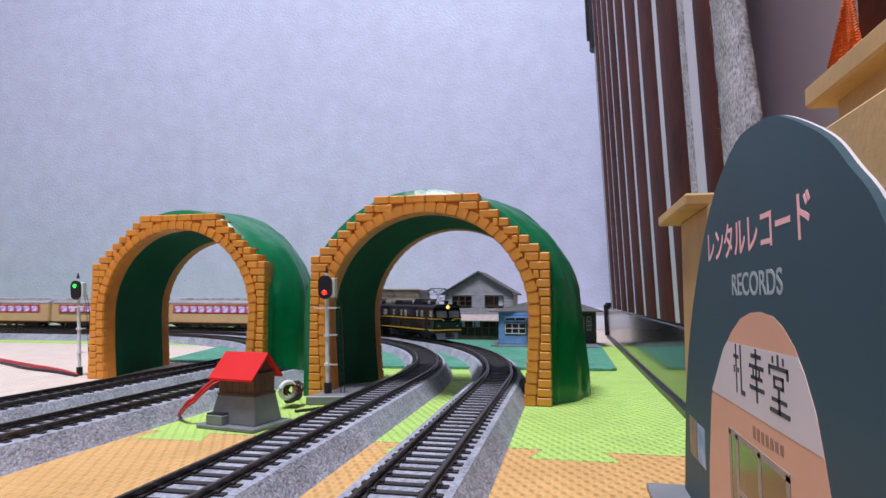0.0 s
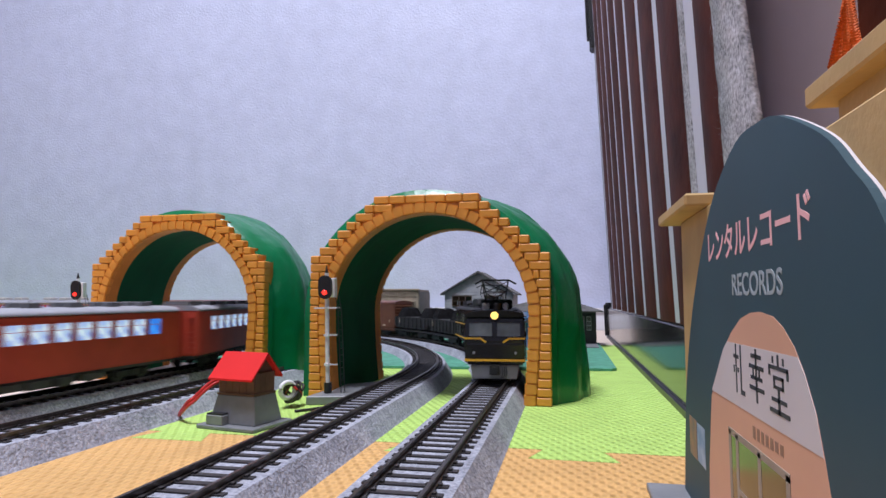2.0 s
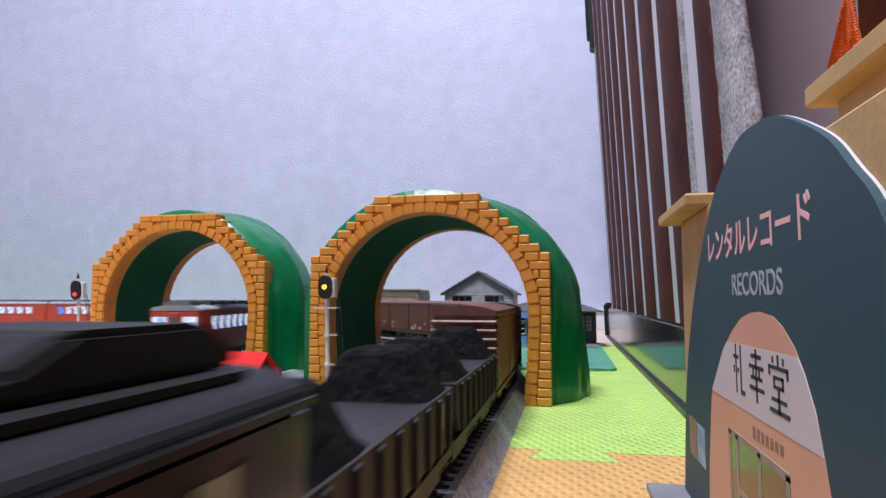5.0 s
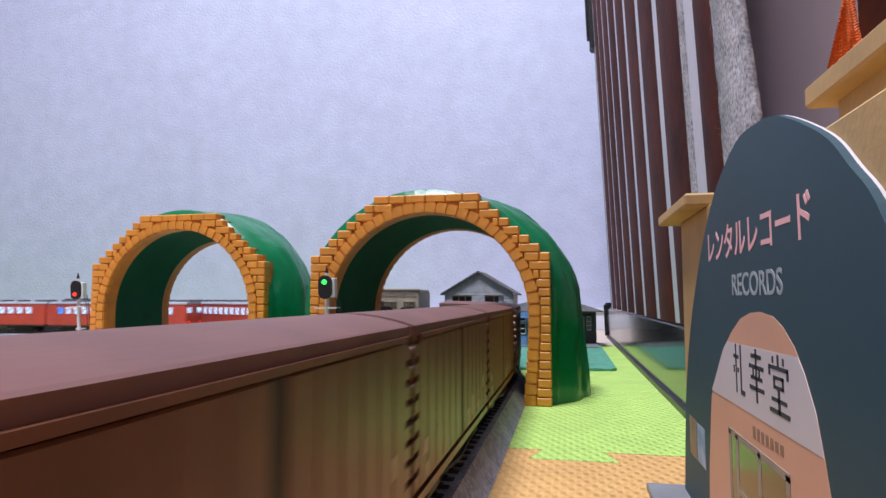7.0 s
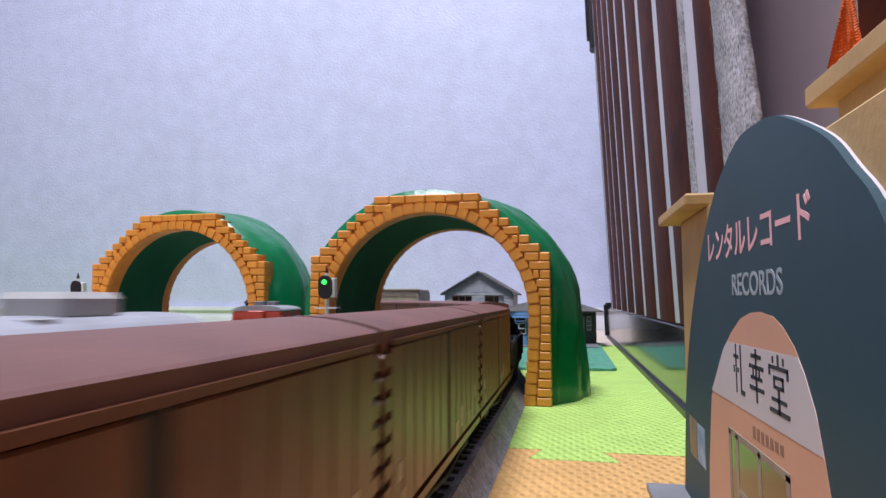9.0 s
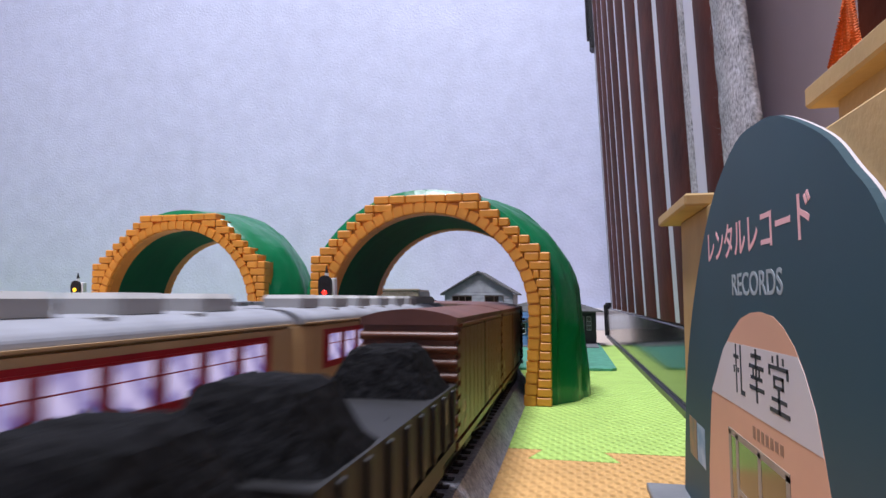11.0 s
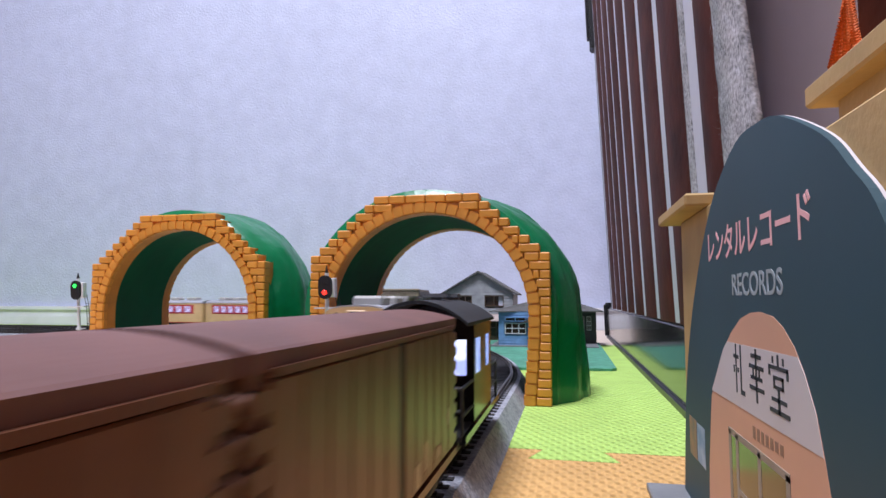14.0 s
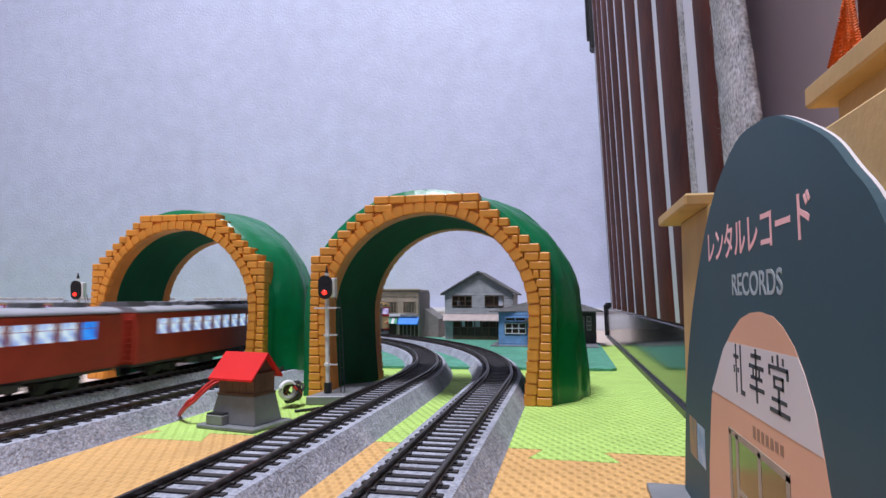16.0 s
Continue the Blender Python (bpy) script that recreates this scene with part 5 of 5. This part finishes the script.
def railcar(kind, name, label, group, cab_front=False, cab_rear=False, lamp=None, stripe=False):
    """A passenger railcar; its front is towards +y."""
    red = kind == "red"
    L = 0.2480 if red else 0.2200
    w = 0.0178
    shell, win = (M["railcar_red"], M["lit"]) if red else (M["cream"], M["lit_violet"])
    t = tagged(empty(name), label, "railcar", group)
    body = part("body", box(-w, w, -L / 2, L / 2, 0.0105, 0.0432), shell, t, bevel=0.0015, segs=2)
    part("roof", prism(arc_roof(w - 0.0002, 0.0424, 0.0464 if red else 0.0480, 14, 0.0006), -L / 2 + 0.0008, L / 2 - 0.0008, "y"), M["railcar_roof"], t, "matt grey arched roof", bevel=0.0003)
    nwin = 14 if red else 11
    pitch = (L - 0.040) / nwin
    ww = pitch * 0.72
    bm = box(-0.0003, 0.0003, -ww / 2, ww / 2, -0.0050, 0.0050)
    pme = shared("window", bm, win)
    bme = shared("window", box(-0.0003, 0.0003, -ww / 2, ww / 2, -0.0050, 0.0050), M["lit_blue"] if red else win)
    fr = box(-0.0005, 0.0005, -ww / 2 - 0.0006, -ww / 2, -0.0056, 0.0056)
    box(-0.0005, 0.0005, ww / 2, ww / 2 + 0.0006, -0.0056, 0.0056, fr)
    box(-0.0005, 0.0005, -ww / 2, ww / 2, 0.0050, 0.0056, fr)
    box(-0.0005, 0.0005, -ww / 2, ww / 2, -0.0056, -0.0050, fr)
    box(-0.0005, 0.0005, -ww / 2, ww / 2, 0.0012, 0.0015, fr)
    fme = shared("frame", fr, shell if red else M["band_red"])
    for s in (-1, 1):
        if not red:
            part("window_band", box(s * w - 0.0001, s * w + 0.0002, -L / 2 + 0.012, L / 2 - 0.012, 0.0256, 0.0400), M["band_red"], t, "crimson window band")
            part("sill_stripe", box(s * w - 0.0001, s * w + 0.0002, -L / 2 + 0.002, L / 2 - 0.002, 0.0107, 0.0116), M["band_red"], t)
            if stripe:
                part("green_stripe", box(s * w - 0.0001, s * w + 0.0002, -L / 2 + 0.012, L / 2 - 0.012, 0.0230, 0.0252), M["band_green"], t, "thin green waist stripe")
        for k in range(nwin):
            y = -L / 2 + 0.020 + pitch * (k + 0.5)
            x = s * (w + (0.0001 if red else 0.0003))
            wn = put("window", bme if (red and k == nwin - 1) else pme, t, pose(x, y, 0.0332))
            put("frame", fme, wn, pose(0, 0, 0))
        for y in (-L / 2 + 0.012, L / 2 - 0.012):
            part("door", box(s * w - 0.0002, s * w + 0.0003, y - 0.0052, y + 0.0052, 0.0112, 0.0415), shell, t, bevel=0.0002)
        part("gutter", box(s * (w + 0.0002) - 0.0004, s * (w + 0.0002) + 0.0004, -L / 2 + 0.002, L / 2 - 0.002, 0.0424, 0.0430), M["railcar_roof"] if red else shell, t)
    if red:
        me = bmesh.new()
        for s in (-1, 1):
            box(s * 0.0046 - 0.0034, s * 0.0046 + 0.0034, -0.0050, 0.0050, 0.0455, 0.0492, me)
        vm = shared("roof_vent", me, M["roof_unit"], 0.0004)
        for k in range(8):
            put("roof_vent", vm, t, pose(0, -L / 2 + 0.022 + k * 0.029, 0))
        part("tank", box(-0.0100, 0.0100, -L / 2 + 0.001, -L / 2 + 0.022, 0.0440, 0.0492), M["roof_unit"], t, "dark grey roof tank", bevel=0.0015, segs=2)
    else:
        bm = box(-0.0085, 0.0085, -0.0085, 0.0085, 0.0465, 0.0528)
        vm = shared("cooler", bm, M["unit_pale"], 0.0014)
        for k in range(6):
            put("cooler", vm, t, pose(0, -L / 2 + 0.028 + k * 0.0325, 0), "pale grey roof cooler box")
        bm = cyl((0.0, 0, 0.0465), (0.0, 0, 0.0496), 0.0030, n=12)
        vm = shared("roof_vent", bm, M["unit_pale"])
        for k in range(5):
            put("roof_vent", vm, t, pose(0.0105, -L / 2 + 0.044 + k * 0.0325, -0.0020))
    # ends
    for s, cab in ((-1, cab_rear), (1, cab_front)):
        y = s * L / 2
        y0, y1 = sorted((y - s * 0.0002, y + s * 0.0004))
        if cab:
            if not red:
                part("end_dome", prism(arc_roof(w - 0.0006, 0.0426, 0.0472, 14, 0.0006), *sorted((y - s * 0.0010, y + s * 0.0001)), "y"), M["cream"], t, "cream dome above the cab")
                part("end_band", box(-w + 0.0012, w - 0.0012, *sorted((y, y + s * 0.0002)), 0.0278, 0.0398), M["band_red"], t, "crimson band round the cab windows")
            for x in (-0.0108, 0.0108):
                wn = part("cab_window", box(x - 0.0050, x + 0.0050, y0, y1, 0.0306, 0.0382), win, t, "lit cab window", bevel=0.0001)
            part("gangway_door", box(-0.0042, 0.0042, *sorted((y, y + s * 0.0016)), 0.0110, 0.0412), shell if red else M["gang"], t, "end gangway door", bevel=0.0004)
            part("door_window", box(-0.0026, 0.0026, *sorted((y + s * 0.0012, y + s * 0.0018)), 0.0312, 0.0382), M["glass_dark"], t)
            if not red:
                part("front_band", box(-w + 0.001, w - 0.001, *sorted((y, y + s * 0.0003)), 0.0276, 0.0302), M["band_red"], t, "crimson end band")
                part("destination_box", box(-0.0050, 0.0050, *sorted((y - s * 0.002, y + s * 0.0012)), 0.0416, 0.0454), M["cream"], t, "cream destination box over the door", bevel=0.0005)
                part("destination_blind", box(-0.0038, 0.0038, *sorted((y + s * 0.0011, y + s * 0.0014)), 0.0426, 0.0446), M["print_dark"], t, "dark destination blind")
                for x in (-0.0100, 0.0100):
                    hl = part("headlight", cyl((x, y - s * 0.001, 0.0428), (x, y + s * 0.0014, 0.0428), 0.0020, n=14), M["cream"], t, "cream headlight shroud")
                    part("lens", cyl((x, y + s * 0.0014, 0.0428), (x, y + s * 0.0016, 0.0428), 0.0015, n=14), M["glass_dark"], hl, "unlit round lens")
                    tl = part("tail_lamp", cyl((x * 1.3, y - s * 0.001, 0.0190), (x * 1.3, y + s * 0.0012, 0.0190), 0.0018, n=14), M["cream"], t, "cream tail lamp shroud")
                    part("lens", cyl((x * 1.3, y + s * 0.0012, 0.0190), (x * 1.3, y + s * 0.0014, 0.0190), 0.0012, n=14), M["band_red"], tl, "red lens")
                part("sill_band", box(-w + 0.0005, w - 0.0005, *sorted((y, y + s * 0.0003)), 0.0107, 0.0118), M["band_red"], t, "thin red sill line")
                part("bumper", box(-0.0150, 0.0150, *sorted((y, y + s * 0.0015)), 0.0050, 0.0085), M["grey_skirt"], t, "grey snow guard")
            elif lamp == s:
                for x in (-0.0032, 0.0032):
                    part("headlight", cyl((x, y - s * 0.002, 0.0440), (x, y + s * 0.0010, 0.0440), 0.0020), M["headlamp_white"], t, "bright white headlight")
            else:
                for x in (-0.0120, 0.0120):
                    part("tail_lamp", cyl((x, y - s * 0.001, 0.0180), (x, y + s * 0.0009, 0.0180), 0.0011), M["tail"], t, "lit red tail lamp")
        else:
            bm = box(-0.0058, 0.0058, *sorted((y, y + s * 0.0034)), 0.0100, 0.0428)
            part("gangway", bm, M["under"] if not red else shell, t, "end gangway bellows", bevel=0.0006)
            bm = bmesh.new()
            for k in range(8):
                box(0.0105, 0.0145, *sorted((y, y + s * 0.0012)), 0.0125 + k * 0.0036, 0.0131 + k * 0.0036, bm)
            part("end_steps", bm, shell, t)
        coupler(t, y, s)
    # under the floor
    bm = box(-0.0140, 0.0140, -L / 2 + 0.002, L / 2 - 0.002, 0.0085, 0.0108)
    rg = random.Random(5)
    y = -0.060
    while y < 0.060:
        d = rg.uniform(0.010, 0.020)
        for s in (-1, 1):
            box(min(s * 0.006, s * 0.0150), max(s * 0.006, s * 0.0150), y, y + d, 0.0035 + rg.uniform(0, 0.002), 0.0088, bm)
        y += d + rg.uniform(0.002, 0.006)
    part("underfloor_gear", bm, M["under_grey"], t, "dark grey underfloor boxes")
    for y in (-L / 2 + 0.040, L / 2 - 0.040):
        bogie(t, y)
    return t


M["gang"] = mat("gangway_grey", (0.23, 0.21, 0.17), 0.5, 0.1, 100)
M["under_grey"] = mat("underfloor_grey", (0.055, 0.055, 0.058), 0.6, 0.25, 150)

# ---------------------------------------------------------------- running
TRAINS = []


def run(thing, line, s_at, half, turn=0.0):
    """Remember a car, and where its middle is along its line at a time."""
    TRAINS.append((thing, line, s_at, half, turn))


# how far the freight has run, by the clock
RUN_T, RUN_S = (0.0, 3.0, 3.5, 4.0, 6.5, 7.69, 8.99, 11.38, 14.0, 14.5, 16.5), (-1.245, -0.70, -0.593, -0.487, 0.0, 0.2412, 0.4824, 0.9336, 1.4650, 1.5740, 1.995)


def freight_s(offset):
    return lambda t: 0.2269 + offset - float(np.interp(t, RUN_T, RUN_S)) - LINE_A.y0


def build_trains():
    wamu, coal = 0.1206, 0.105
    proto, coal_proto = box_wagon(), coal_wagon()
    wagons, coals = [proto], [coal_proto]

    def next_wagon():
        wagons.append(copy_thing(proto, Matrix()))
        return wagons[-1]

    def next_coal():
        coals.append(copy_thing(coal_proto, Matrix()))
        return coals[-1]

    o = -wamu * 2
    run(coal_proto, LINE_A, freight_s(o - 0.105 * 0.5), 0.03)
    run(next_coal(), LINE_A, freight_s(o - 0.105 * 1.5), 0.03)
    lo = o - 2 * 0.105
    run(loco_half(False), LINE_A, freight_s(lo - 0.1405 * 0.5), 0.036)
    run(loco_half(True), LINE_A, freight_s(lo - 0.1405 * 1.5), 0.036)
    for k in range(7):
        run(proto if k == 0 else next_wagon(), LINE_A, freight_s(o + wamu * (k + 0.5)), 0.033)
    o += 7 * wamu
    for k in range(2):
        run(next_coal(), LINE_A, freight_s(o + coal * (k + 0.5)), 0.03)
    o += 2 * coal
    for k in range(5):
        run(next_wagon(), LINE_A, freight_s(o + wamu * (k + 0.5)), 0.033)
    o += 5 * wamu
    run(brake_van(), LINE_A, freight_s(o + 0.0540), 0.024)

    # red railcars on the inner loop, away from the camera
    vd, lc = LINE_D.length / 14.22, 0.2545
    lab = "red railcar with grey roof and lit bluish windows"
    cars = [railcar("red", "red_railcar", lab, "red train", cab_front=True), railcar("red", "red_railcar", lab, "red train", cab_rear=True),
            railcar("red", "red_railcar", "red railcar with a bright headlight over its cab", "red train", cab_front=True, lamp=1)]
    cars.append(copy_thing(cars[1], Matrix()))
    for k, c in enumerate(cars):
        run(c, LINE_D, (lambda t, k=k: 0.386 - LINE_D.y0 + vd * (t - 1.0) - lc * (k + 0.5)), 0.085)
    # a second red set the other way round on the next track
    for k in range(2):
        c = copy_thing(cars[1], Matrix())
        tagged(c, group="second red train")
        run(c, LINE_C, (lambda t, k=k: 0.612 - 0.19 * (t - 8.2) - lc * (k + 0.5)), 0.085, math.pi if k else 0.0)

    # cream and red express, away; it runs quicker behind the camera
    vb, lb = 0.25, 0.226

    def tail_b(t):
        if t <= 3.1:
            return 0.71 + vb * (t - 1.15) - LINE_B.length
        end = 0.02 + vb * (8.75 - 14.5) - 0.03
        start = 0.71 + vb * (3.1 - 1.15) - LINE_B.length
        if t >= 8.75:
            u = min(1.0, max(0.0, (t - 11.5) / 3))
            return end + vb * (t - 8.75) + 0.03 * u * u * (3 - 2 * u)
        u = (t - 3.1) / (8.75 - 3.1)
        return start + vb * (t - 3.1) + (end - start - vb * 5.65) * u * u * (3 - 2 * u)

    lab = "cream and red railcar with pale roof coolers and lit windows"
    tailcar = railcar("cream", "express_railcar", lab, "cream and red train", cab_rear=True)
    mid = railcar("cream", "express_railcar", lab, "cream and red train")
    green = railcar("cream", "express_railcar", "cream and red railcar with a thin green stripe", "cream and red train", stripe=True)
    head = railcar("cream", "express_railcar", lab, "cream and red train", cab_front=True)
    for k, c in enumerate([tailcar, mid, green, copy_thing(mid, Matrix()), head]):
        run(c, LINE_B, (lambda t, k=k: tail_b(t) + lb * (k + 0.5)), 0.075)


build_trains()


def motions():
    for thing, line, s_at, half, turn in TRAINS:
        rows = []
        for i in range(0, 65):
            t = i * 0.25
            s = s_at(t)
            a, b = line.at(s + half), line.at(s - half)
            d = a - b
            p = (a + b) / 2
            rows.append((t, Matrix.Translation((p.x, p.y, RAIL_Z)) @ Matrix.Rotation(math.atan2(-d.x, d.y) + turn, 4, "Z")))
        walk(thing, rows)
    # a signal lamp comes forward into its lens while it is lit
    for lamp, z, nm, states in SIGNALS:
        rows = []
        times = [s for s, _ in states] + [16.05]
        for (t0, c), t1 in zip(states, times[1:]):
            y = -0.0041 if c == nm else -0.0025
            rows += [(t0, pose(0, y, z)), (min(16.0, t1 - 0.05), pose(0, y, z))]
        walk(lamp, rows)


motions()
